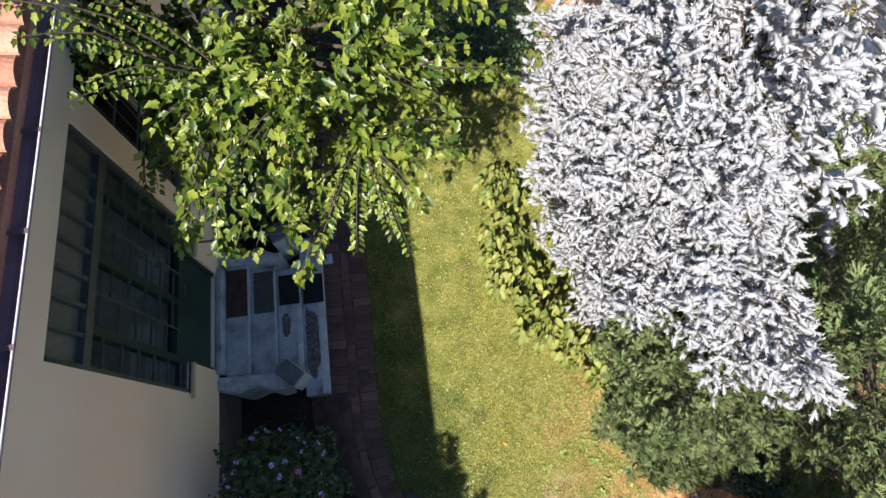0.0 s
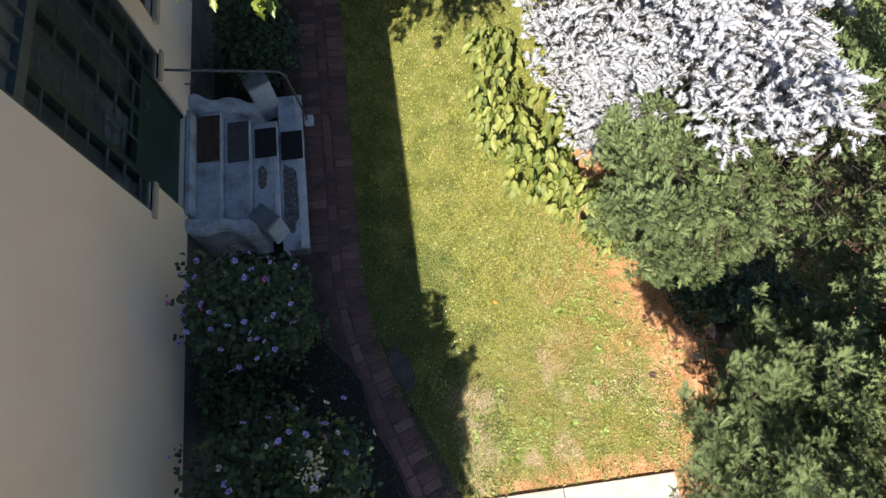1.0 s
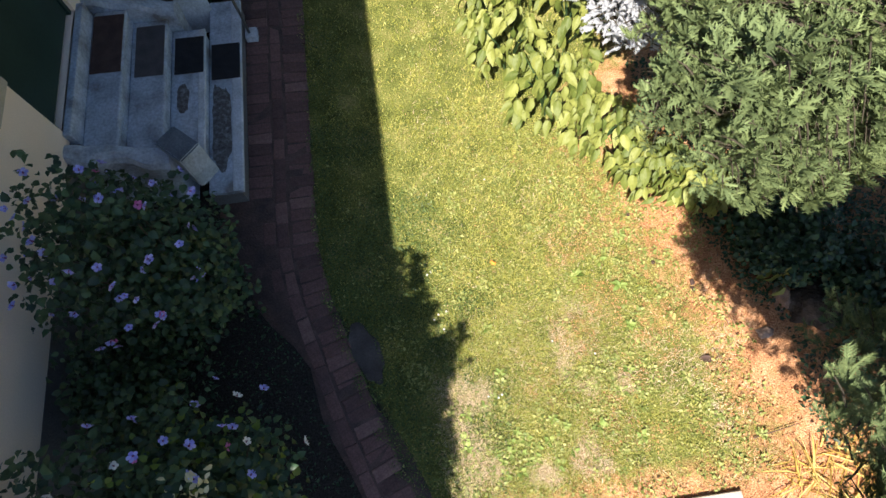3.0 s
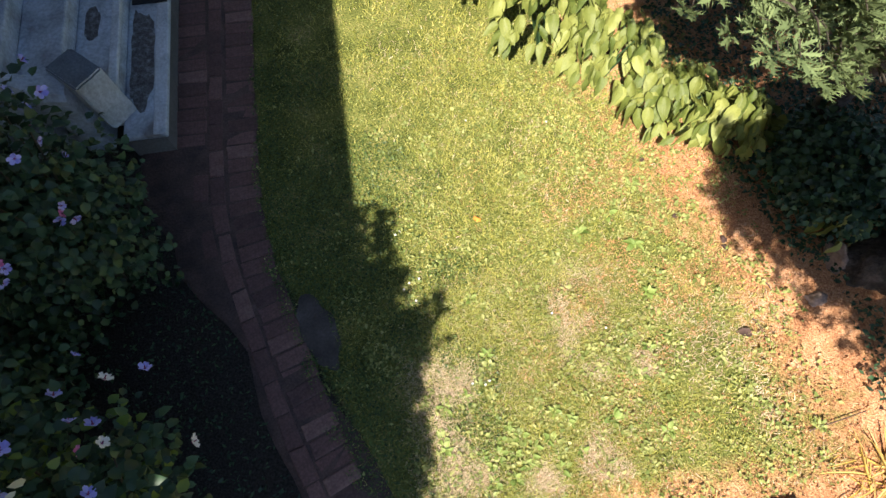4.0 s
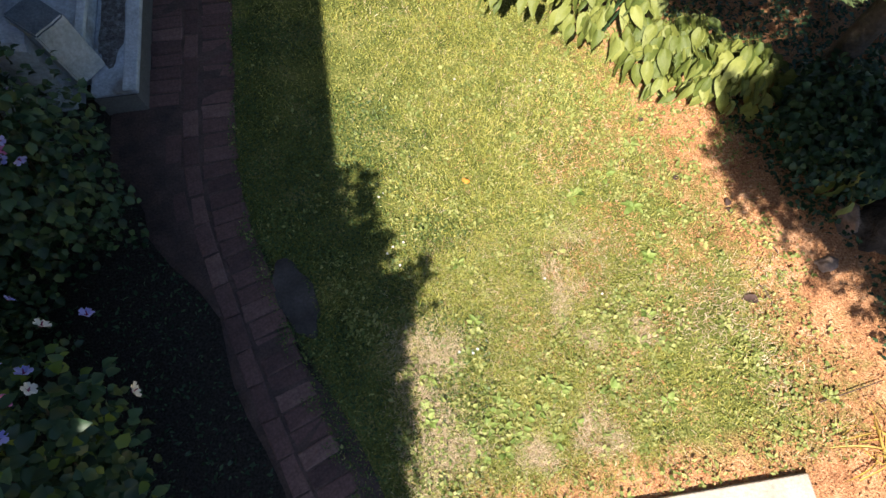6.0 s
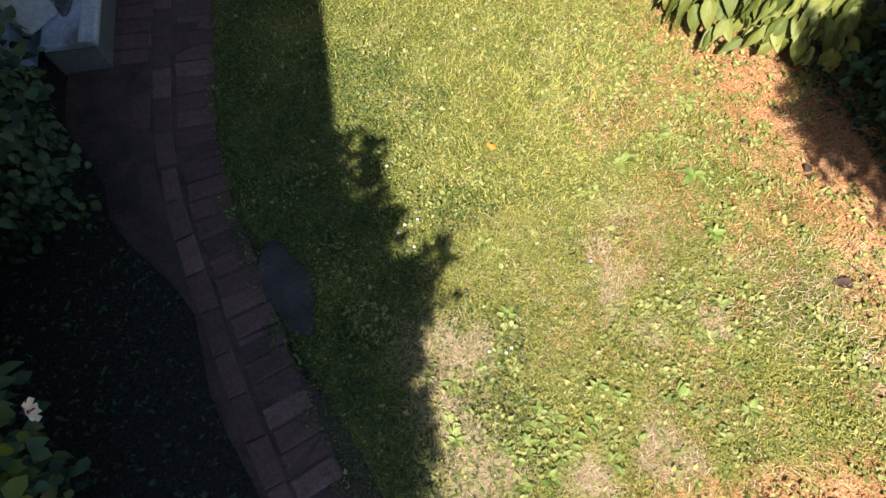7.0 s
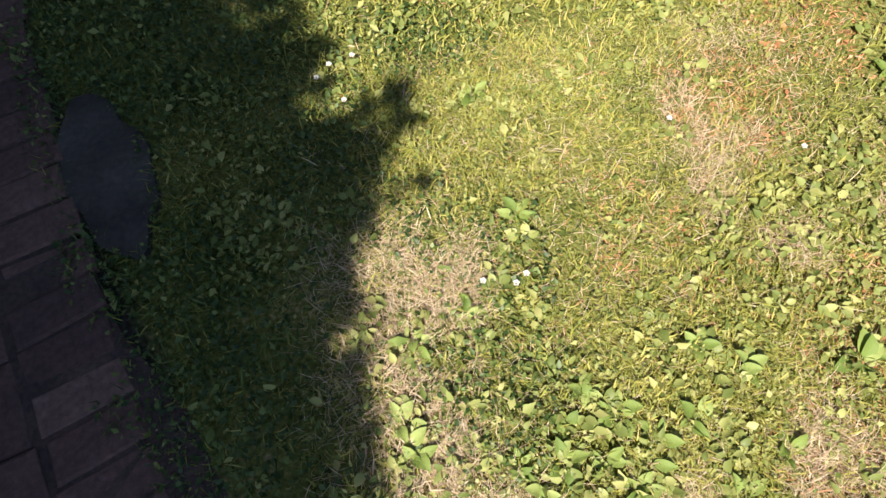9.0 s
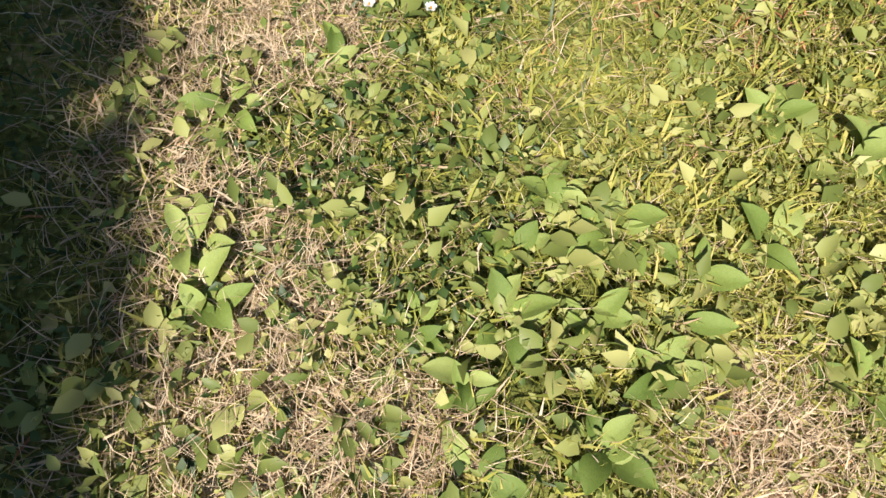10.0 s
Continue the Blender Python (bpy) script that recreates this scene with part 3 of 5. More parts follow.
def house():
    bm = wall_pieces(bmesh.new(), -0.30, 0.0, -9.0, 7.5, 0.78, 4.67,
                     [(SIDE_Y0, DOOR_Y0, SILL, HEAD), (DOOR_Y0, DOOR_Y1, FLOOR, HEAD), (DOOR_Y1, SIDE_Y1, SILL, HEAD), WIN])
    bmesh.ops.remove_doubles(bm, verts=bm.verts, dist=1e-5)
    tagged(part("wall_east", bm, M_WALL), "cream stucco house wall in shade", "wall", kind="structure")
    bm = boxed(-0.30, -0.012, -9.0, 7.5, -0.2, 0.78)
    tagged(part("wall_base", bm, M_PLINTH), "dark grey rendered plinth below the cream wall", "wall", kind="structure")
    bm = bmesh.new()
    box(bm, -8.3, -8.0, -9.0, 7.5, -0.2, 4.67)
    tagged(part("wall_west", bm, M_WALL), "cream stucco house wall", "wall", kind="structure")
    tagged(part("wall_south", boxed(-8.0, -0.30, -9.0, -8.7, -0.2, 4.67), M_WALL), "cream stucco gable wall", "wall", kind="structure")
    tagged(part("wall_north", boxed(-8.0, -0.30, 7.2, 7.5, -0.2, 4.67), M_WALL), "cream stucco gable wall", "wall", kind="structure")
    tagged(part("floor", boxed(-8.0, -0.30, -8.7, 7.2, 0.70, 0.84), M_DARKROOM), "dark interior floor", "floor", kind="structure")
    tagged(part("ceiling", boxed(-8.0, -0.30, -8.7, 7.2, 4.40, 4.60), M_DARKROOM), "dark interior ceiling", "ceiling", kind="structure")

    # plaster sills under the openings
    root = thing("trim", "raised plaster sills under the door sidelights and window", "trim", kind="structure")
    for y0, y1, z0, z1 in ((SIDE_Y0 - 0.05, DOOR_Y0, SILL - 0.06, SILL), (DOOR_Y1, SIDE_Y1 + 0.05, SILL - 0.06, SILL)):
        part("band", boxed(-0.02, 0.028, y0, y1, z0, z1), M_TRIM, root)
    for y0, y1, z0, z1 in ((WIN[0] - .03, WIN[1] + .03, WIN[2] - 0.06, WIN[2]),):
        part("band", boxed(-0.02, 0.05, y0, y1, z0, z1), M_TRIM, root)


house()


def roof():
    root = thing("roof", "terracotta barrel-tile roof along the eave", "roof", kind="structure")
    pitch = math.tan(radians(17))
    bm = bmesh.new()
    for x0, z0, x1, z1 in ((0.34, EAVE + 0.02, -4.15, EAVE + 0.02 + 4.49 * pitch), (-8.64, EAVE + 0.02, -4.15, EAVE + 0.02 + 4.49 * pitch)):
        a = [(x0, -9.3, z0), (x1, -9.3, z1), (x1, 7.8, z1), (x0, 7.8, z0)]
        v = [bm.verts.new(p) for p in a] + [bm.verts.new((p[0], p[1], p[2] - 0.06)) for p in a]
        for f in ((0, 1, 2, 3), (7, 6, 5, 4), (0, 4, 5, 1), (1, 5, 6, 2), (2, 6, 7, 3), (3, 7, 4, 0)):
            bm.faces.new([v[i] for i in f])
    part("roof_deck", bm, M_TILE, root)
    # one barrel tile: a tapering half pipe with thickness
    bm = bmesh.new()
    rows = []
    for x, r0 in ((0.0, 0.105), (-0.42, 0.088)):
        out = [bm.verts.new((x, r0 * math.cos(math.pi * k / 8), r0 * 0.75 * math.sin(math.pi * k / 8))) for k in range(9)]
        inn = [bm.verts.new((x, (r0 - .014) * math.cos(math.pi * k / 8), (r0 - .014) * 0.75 * math.sin(math.pi * k / 8))) for k in range(9)]
        rows.append((out, inn))
    for k in range(8):
        bm.faces.new((rows[0][0][k], rows[0][0][k + 1], rows[1][0][k + 1], rows[1][0][k]))
        bm.faces.new((rows[0][1][k + 1], rows[0][1][k], rows[1][1][k], rows[1][1][k + 1]))
        bm.faces.new((rows[0][0][k + 1], rows[0][0][k], rows[0][1][k], rows[0][1][k + 1]))
    me = bpy.data.meshes.new("roof_tile")
    bm.to_mesh(me)
    bm.free()
    me.materials.append(M_TILE)
    r = random.Random(2)
    for c in range(36):
        y = -2.5 + c * 0.215
        for k in range(5):
            ob = new("roof_tile", me)
            ob.parent = root
            x = 0.345 - 0.34 * k
            ob.location = (x + r.uniform(-.01, .01), y + r.uniform(-.008, .008), EAVE + 0.045 + (0.34 - x + 0.05) * pitch)
            ob.rotation_euler = (r.uniform(-.03, .03), math.atan(pitch) - 0.02, r.uniform(-.03, .03))
    # eave board and the gutter that runs under the tiles
    part("eave_board", boxed(0.0, 0.33, -9.3, 7.8, EAVE - 0.10, EAVE - 0.07), M_PLINTH, root)
    g = thing("gutter", "half-round metal roof gutter, its rim coloured pale for the glint", "gutter")
    bm = bmesh.new()
    sec = [(0.385 + 0.055 * math.cos(math.pi + math.pi * k / 8), EAVE - 0.03 + 0.06 * math.sin(math.pi + math.pi * k / 8)) for k in range(9)]
    sec2 = [(0.385 + 0.051 * math.cos(math.pi + math.pi * k / 8), EAVE - 0.03 + 0.056 * math.sin(math.pi + math.pi * k / 8)) for k in range(9)]
    ring = sec + sec2[::-1]
    ends = [[bm.verts.new((x, y, z)) for x, z in ring] for y in (-9.3, 7.8)]
    for k in range(len(ring)):
        j = (k + 1) % len(ring)
        bm.faces.new((ends[0][k], ends[0][j], ends[1][j], ends[1][k]))
    part("channel", bm, M_GUTTER, g)
    part("rim", tube(bmesh.new(), [(0.442, -9.3, EAVE - 0.03), (0.442, 7.8, EAVE - 0.03)], 0.006), M_RIMGLINT, g)
    y = -2.7
    while y < 6:
        part("bracket", boxed(0.315, 0.454, y, y + 0.03, EAVE - 0.028, EAVE - 0.022), M_GUTTER, g)
        y += 0.62


roof()


def grille(parent, y0, y1, z0, z1, x, nv, nh, r=0.008):
    for i in range(nv):
        y = y0 + (y1 - y0) * (i + 0.5) / nv
        part("grille_bar", tube(bmesh.new(), [(x, y, z0), (x, y, z1)], r, 6), M_IRON, parent)
    for i in range(nh):
        z = z0 + (z1 - z0) * (i + 0.5) / nh
        part("grille_rail", boxed(x - 0.004, x + 0.012, y0, y1, z - 0.011, z + 0.011), M_IRON, parent)


def glass_material():
    m = bpy.data.materials.new("window_glass")
    m.use_nodes = True
    b = m.node_tree.nodes["Principled BSDF"]
    b.inputs["Base Color"].default_value = (0.75, 0.82, 0.80, 1)
    b.inputs["Roughness"].default_value = 0.06
    b.inputs["Transmission Weight"].default_value = 1.0
    b.inputs["IOR"].default_value = 1.45
    return m


M_GLASS = glass_material()


def front_door():
    d = thing("door_1", "dark green metal house door with small grilled panes and sidelights, closed", "door", (0, 0, 0), kind="structure")
    top = 1.76
    part("lower_panel", boxed(-0.09, -0.05, DOOR_Y0 + .04, DOOR_Y1 - .04, FLOOR + .03, top, bevel=0.006), M_GREEN, d)
    for y0, y1 in ((DOOR_Y0 - .03, DOOR_Y0 + .04), (DOOR_Y1 - .04, DOOR_Y1 + .03)):
        part("stile", boxed(-0.12, -0.03, y0, y1, SILL, 3.22), M_GREEN, d)
    for y0, y1 in ((DOOR_Y0, DOOR_Y0 + .04), (DOOR_Y1 - .04, DOOR_Y1)):
        part("stile", boxed(-0.12, -0.032, y0, y1, FLOOR, SILL), M_GREEN, d)
    part("stile", boxed(-0.11, -0.035, (DOOR_Y0 + DOOR_Y1) / 2 - .035, (DOOR_Y0 + DOOR_Y1) / 2 + .035, top, 3.22), M_GREEN, d)
    for y0, y1 in ((SIDE_Y0, SIDE_Y0 + .04), (SIDE_Y1 - .04, SIDE_Y1)):
        part("sidelight_frame", boxed(-0.14, -0.02, y0, y1, SILL, HEAD - 0.05), M_IRON, d)
    part("head_frame", boxed(-0.14, -0.03, SIDE_Y0, SIDE_Y1, HEAD - 0.05, HEAD), M_IRON, d)
    part("transom_rail", boxed(-0.14, -0.02, SIDE_Y0 + .04, SIDE_Y1 - .04, 3.22, 3.31), M_IRON, d)
    # thin glazing bars, set like staggered bricks
    x0, x1 = -0.045, -0.025
    lights = ((SIDE_Y0 + .04, DOOR_Y0 - .03, SILL), (DOOR_Y0 + .04, (DOOR_Y0 + DOOR_Y1) / 2 - .035, top),
              ((DOOR_Y0 + DOOR_Y1) / 2 + .035, DOOR_Y1 - .04, top), (DOOR_Y1 + .03, SIDE_Y1 - .04, SILL))
    for i, (a, b, z0) in enumerate(lights):
        part("pane", boxed(-0.085, -0.078, a, b, z0, 3.22), M_GLASS, d).visible_shadow = False
        # added panel whose colour stands in for reflections in the pane
        part("reflection_panel", boxed(-0.16, -0.15, a - .02, b + .02, z0, 3.22), M_REFLECTION, d, "added panel behind the glass, coloured like its dim reflections")
        wide = b - a
        cols = 2 if wide > 0.3 else 1
        for k in range(1, cols):
            y = a + wide * k / cols
            part("glazing_bar", boxed(x0, x1, y - .006, y + .006, z0, 3.22), M_IRON, d)
        for k in range(cols):
            z = z0 + 0.16 + 0.13 * ((i + k) % 2)
            while z < 3.2:
                part("glazing_bar", boxed(x0, x1, a + wide * k / cols + .006, a + wide * (k + 1) / cols - .006, z - .006, z + .006), M_IRON, d)
                z += 0.27
        part("bottom_rail", boxed(-0.12, -0.03, a, b, z0, z0 + 0.05), M_IRON if cols == 1 else M_GREEN, d)
    # obscured panes of the transom
    y = SIDE_Y0 + .04
    step = (SIDE_Y1 - SIDE_Y0 - .08) / 8
    for k in range(8):
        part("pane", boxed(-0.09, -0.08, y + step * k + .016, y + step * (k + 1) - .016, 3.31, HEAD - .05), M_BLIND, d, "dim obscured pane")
        if k:
            part("glazing_bar", boxed(-0.10, -0.03, y + step * k - .016, y + step * k + .016, 3.31, HEAD - .05), M_IRON, d)
    part("handle", tube(bmesh.new(), [(-0.05, 0.93, 1.70), (-0.01, 0.93, 1.70), (-0.01, 1.03, 1.70)], 0.009, 8), M_RAIL, d, "dull metal handle")


front_door()


def side_window():
    w = thing("window_1", "dark window with thin white frame and iron grille", "window", kind="structure")
    y0, y1, z0, z1 = WIN
    for a in ((y0, y0 + .05, z0, z1), (y1 - .05, y1, z0, z1), (y0 + .05, y1 - .05, z0, z0 + .05), (y0 + .05, y1 - .05, z1 - .05, z1)):
        part("window_frame", boxed(-0.16, -0.08, *a), M_IRON, w)
    part("mullion", boxed(-0.15, -0.09, (y0 + y1) / 2 - .022, (y0 + y1) / 2 + .022, z0 + .05, z1 - .05), M_WHITEPAINT, w, "white painted bar")
    for a, b in ((y0 + .05, (y0 + y1) / 2 - .022), ((y0 + y1) / 2 + .022, y1 - .05)):
        part("pane", boxed(-0.125, -0.118, a, b, z0 + .05, z1 - .05), M_GLASS, w).visible_shadow = False
    grille(w, y0, y1, z0 + .02, z1 - .02, -0.04, 8, 5, 0.006)


side_window()


# ---------------------------------------------------------------- steps
def steps():
    s = thing("steps", "four limewashed masonry steps, worn and flaking", "steps", kind="structure")
    tops = [(0.31, 0.71, M_STEP), (0.59, 0.55, M_STEP), (0.87, 0.39, M_STEP), (1.15, 0.235, M_STEP)]
    x_back = 0.0
    part("threshold", boxed(-0.02, 0.055, 0.20, 1.50, 0.6, FLOOR, bevel=0.008), M_STEP, s)
    x_back = 0.055
    for i, (x, z, mat) in enumerate(tops):
        y0, y1 = (0.16, 1.54) if i < 3 else (-0.12, 2.0)
        bm = bmesh.new()
        # lowest riser takes the dark plinth render in place of its shade
        part("riser", boxed(x_back, x, y0, y1, 0.0, z - 0.05), M_STEP if i < 3 else M_PLINTH, s, "" if i < 3 else "dark riser, its shade put into the colour")
        box(bm, x_back, x + 0.022, y0, y1, z - 0.05, z, bevel=0.014)
        part("step", bm, mat, s)
        x_back = x
    # painted margin along the worn treads' front edge
    part("nosing", boxed(1.08, 1.176, -0.115, 1.995, 0.20, 0.242, bevel=0.010), M_BLOCK, s, "white painted front margin")
    part("nosing", boxed(0.835, 0.896, 0.165, 1.535, 0.36, 0.396, bevel=0.008), M_BLOCK, s, "white painted front margin")

    def flaked(cx, cy, rx, ry, z, seed):
        """Bare aggregate where the limewash has worn off a tread."""
        bm = bmesh.new()
        rim = []
        for k in range(44):
            a = 2 * math.pi * k / 44
            f = 1 + 0.22 * noise.noise((math.cos(a) * 1.6 + seed, math.sin(a) * 1.6, 0)) + 0.10 * noise.noise((math.cos(a) * 5, math.sin(a) * 5, seed))
            rim.append((cx + rx * f * math.copysign(abs(math.cos(a)) ** .6, math.cos(a)), cy + ry * f * math.copysign(abs(math.sin(a)) ** .8, math.sin(a))))
        top = [bm.verts.new((x, y, z + .003)) for x, y in rim]
        low = [bm.verts.new((cx + (x - cx) * 1.03, cy + (y - cy) * 1.02, z - .004)) for x, y in rim]
        bm.faces.new(top)
        for k in range(44):
            bm.faces.new((top[k], low[k], low[(k + 1) % 44], top[(k + 1) % 44]))
        part("worn_patch", bm, M_PEBBLE, s, "dark bare aggregate under flaked limewash")

    flaked(0.985, 0.56, 0.088, 0.43, 0.235, 1.0)
    flaked(0.70, 0.78, 0.050, 0.15, 0.39, 4.0)

    def cheek(y0, y1, flip):
        """A hand-plastered low wall beside the steps, uneven along its top."""
        bm = bmesh.new()
        n = 26
        rings = []
        for i in range(n + 1):
            x = 0.0 + 0.70 * i / n
            z = 0.84 - 0.22 * (x / 0.7) ** 1.3 + 0.012 * math.sin(x * 19 + flip * 2) + 0.012 * noise.noise((x * 9, flip, 0))
            wob = 0.025 * math.sin(x * 15 + 1 + flip) + 0.02 * noise.noise((x * 6, 5 + flip, 0))
            a, b = (y0 + (wob if flip else 0), y1 + (0 if flip else wob))
            rings.append([bm.verts.new(p) for p in ((x, a, 0), (x, a, z - .05), (x, a + .03, z - .01), (x, (a + b) / 2, z), (x, b - .03, z - .01), (x, b, z - .05), (x, b, 0))])
        for u, w in zip(rings, rings[1:]):
            for k in range(6):
                bm.faces.new((u[k], u[k + 1], w[k + 1], w[k]))
        bm.faces.new(rings[0][::-1])
        bm.faces.new(rings[-1])
        part("cheek_wall", bm, M_STEP, s)

    cheek(1.54, 1.72, 0)
    cheek(-0.02, 0.16, 1)


steps()


def end_block(at, turn, size, label):
    """A squared, chipped block standing askew beside the lowest tread, with a darker blue-grey top."""
    bm = box(bmesh.new(), -size[0] / 2, size[0] / 2, -size[1] / 2, size[1] / 2, 0, size[2])
    bmesh.ops.bevel(bm, geom=bm.edges[:], offset=0.012, segments=2, affect="EDGES")
    bmesh.ops.subdivide_edges(bm, edges=[e for e in bm.edges if e.calc_length() > 0.1], cuts=4, use_grid_fill=True)
    for v in bm.verts:
        v.co += v.co.normalized() * 0.012 * noise.noise(tuple(v.co * 11 + Vector((turn, 0, 0))))
    for f in bm.faces:
        if f.normal.z > 0.6 and f.calc_center_median().z > size[2] * .8:
            f.material_index = 1
    ob = part("end_block", bm, [M_BLOCK, M_BLOCKTOP])
    ob.matrix_world = pose(*at, 0, 0, turn)
    return tagged(ob, label, "masonry block", group="blocks at the foot of the steps")


end_block((0.725, 1.95, 0.0), 26, (0.28, 0.25, 0.70), "white painted block with blue-grey top standing askew beside the steps")
end_block((0.79, 0.13, 0.236), 137, (0.30, 0.21, 0.465), "white painted block with blue-grey top and chipped face on the steps")


def door_mat(x0, x1, y0, y1, z, mat, label):
    bm = boxed(x0, x1, y0, y1, z, z + 0.012, bevel=0.004)
    return tagged(part("step_mat", bm, mat), label, "mat", group="mats on the steps")


door_mat(0.065, 0.320, 0.88, 1.484, 0.7105, M_MATRED, "worn reddish-brown mat on the top tread")
door_mat(0.350, 0.600, 0.93, 1.470, 0.5505, M_MATGREY, "faded grey-brown mat on a step tread")
door_mat(0.625, 0.885, 1.04, 1.440, 0.3970, M_MATBLACK, "black rubber mat on a step tread")
door_mat(0.900, 1.165, 1.06, 1.460, 0.2430, M_MATBLACK, "black rubber mat on the lowest step")


def handrail():
    h = thing("handrail", "thin bent iron handrail beside the steps", "handrail", (1.2, 1.72, 0.0))
    inv = Matrix.Translation((-1.2, -1.72, 0))
    bm = tube(bmesh.new(), [(0.0, 1.62, 1.42), (0.25, 1.65, 1.33), (1.02, 1.765, 1.03), (1.10, 1.775, 0.99), (1.15, 1.77, 0.92), (1.205, 1.72, 0.30), (1.21, 1.715, 0.06)], 0.014)
    bm.transform(inv)
    part("rail", bm, M_RAIL, h, smooth=True)
    bm = tube(bmesh.new(), [(0.0, 1.80, 0.93), (0.10, 1.80, 0.93), (0.12, 1.80, 0.97)], 0.008, 6)
    bm.transform(inv)
    part("wall_hook", bm, M_RAIL, h)
    bm = boxed(1.165, 1.285, 1.655, 1.785, 0.0, 0.085, bevel=0.012)
    bm.transform(inv)
    part("foot_block", bm, M_BLOCK, h, "small white concrete foot")


handrail()


# ---------------------------------------------------------------- trees and shrubs
def rod_mesh(name, rods, sides=5):
    """Many tapering bars (start, end, r0, r1) in one mesh."""
    bm = bmesh.new()
    for pts, radii in rods:
        tube(bm, pts, radii, sides)
    return bm


def conifer(name, at, z0, z1, radius, droop, mat, label, whorls, per, spray, deep_spray, size, pitch, seed, fan=0.45, gap=0.13, back=0.4, tilt=0.1, triple=False,
            extra=(), holes=-0.3, bare=None, sag=0.25, fine_top=9.0, fine=(), fine_if=None, angle=45, tuft=None, loose=0.1, girth=1.0):
    """A conifer: trunk, whorls of drooping limbs, side branchlets in a flat fan along each limb, and needle sprays set along the branchlets.
    radius: reach by height and bearing; fan: longest branchlet; gap: spacing of branchlets; angle: how far they part from the limb; pitch: spacing of sprays;
    tuft: (width, rise, gap) of the plump tufts that the sprays gather into."""
    r = np.random.default_rng(seed)
    root = thing(name, label, "tree", at)
    top = z1 + 0.4
    bm = tube(bmesh.new(), [(0, 0, -0.1), (0.02, 0.01, 0.15), (0.0, 0.02, 1.0), (0, 0, top * .6), (0, 0, top)], [q * girth for q in (0.26, 0.18, 0.15, 0.09, 0.02)], 14)
    part("trunk", bm, M_BARK, root, smooth=True)
    up = np.array([0, 0, 1.0])
    rods, O, F, U, S, K = [], [], [], [], [], []

    def put(p, d, side, sgn, scale, coarse):
        if bare and bare(p[0] + at[0], p[1] + at[1], p[2]):
            return
        full, lean = 1.0, 0.0
        if tuft:
            far, heart = noise.voronoi(tuple(p / tuft[0] + seed))
            full = min(1.0, (far[1] - far[0]) / .45)
            if full < tuft[2]:
                return
            lean = (p / tuft[0] + seed - np.array(heart[0])) * np.array([1.1, 1.1, .3])
            p = p + up * (tuft[1] * (full - .55))
        O.append(p)
        F.append(d + side * sgn + up * (tilt + r.normal(0, .10)) + lean + r.normal(0, loose, 3))
        U.append(up + side * sgn * -.25 + lean * .5 + r.normal(0, .22, 3))
        S.append(size * scale * r.uniform(.75, 1.2) * (1.3 if coarse else 1.0) * (.75 + .35 * full))
        if fine_if and not coarse and fine_if(p[0] + at[0], p[1] + at[1], p[2]):
            K.append(len(spray) + len(deep_spray) + r.integers(0, len(fine)))
        else:
            K.append(len(spray) + r.integers(0, len(deep_spray)) if coarse else r.integers(0, len(spray)))

    limbs = [(2 * math.pi * (b + 0.5 * (w % 2) + r.uniform(-.2, .2)) / per, z0 + (z1 - z0) * (w + 0.5 + r.uniform(-.35, .35)) / whorls) for w in range(whorls) for b in range(per)]
    for a0, a1, lo, hi, n in extra:
        limbs += [(radians(a0 + (a1 - a0) * (i + r.uniform(.2, .8)) / n), r.uniform(lo, hi)) for i in range(n)]
    for a, zb in limbs:
        R = float(radius(zb, a)) * r.uniform(0.91, 1.03)
        if R < 0.2:
            continue
        out = np.array([math.cos(a), math.sin(a), 0])
        side = np.array([-math.sin(a), math.cos(a), 0])
        dr, bow = droop * r.uniform(.7, 1.3), r.uniform(-.09, .09)

        def limb(u):
            return out * (R * u) + side * (bow * R * u * u) + up * (zb - dr * R * u * u + 0.10 * R * u ** 4)

        mid = limb(0.95)
        if bare and bare(mid[0] + at[0], mid[1] + at[1], mid[2]):
            continue
        before, grown, tried = len(rods), len(O), 0
        rods.append(([tuple(limb(u)) for u in np.linspace(0, 1, 6)], [0.013, 0.009, 0.006, 0.003, 0.002, 0.001]))
        behind = math.cos(a - math.pi) < -0.2
        step = gap * (1 / max(back, .2) if behind else 1.0)
        x, sgn = R * 0.28, r.choice([-1, 1])
        while x < R:
            u = x / R
            x += step * r.uniform(.75, 1.25) * .5
            sgn = -sgn
            q = limb(u)
            d = limb(min(u + .03, 1.03)) - limb(u - .03)
            d /= np.linalg.norm(d)
            put(q + up * .02, d * .7 + up * .3, side, .45 * sgn, .9, u < .3 or behind)
            if noise.noise(tuple(q * 2.7 + seed)) + .25 * noise.noise(tuple(q * 9)) < holes:
                continue
            ln = (fan * min(1.0, R / 1.6) * (1 - u) ** 0.6 * min(1.0, .4 + 1.6 * u) + 0.07) * r.uniform(.75, 1.2)
            tw = d * math.cos(radians(angle)) + side * (sgn * math.sin(radians(angle)))
            e = q + tw * ln + up * (-sag * ln * ln + .02)
            rods.append(([tuple(q), tuple((q + e) / 2 + up * .012), tuple(e)], [0.005, 0.004, 0.002]))
            coarse = u < 0.3 or behind or zb > fine_top
            pt = pitch * (1.7 if coarse else 1.0)
            m = max(1, int(ln / pt))
            lat = np.cross(up, tw)
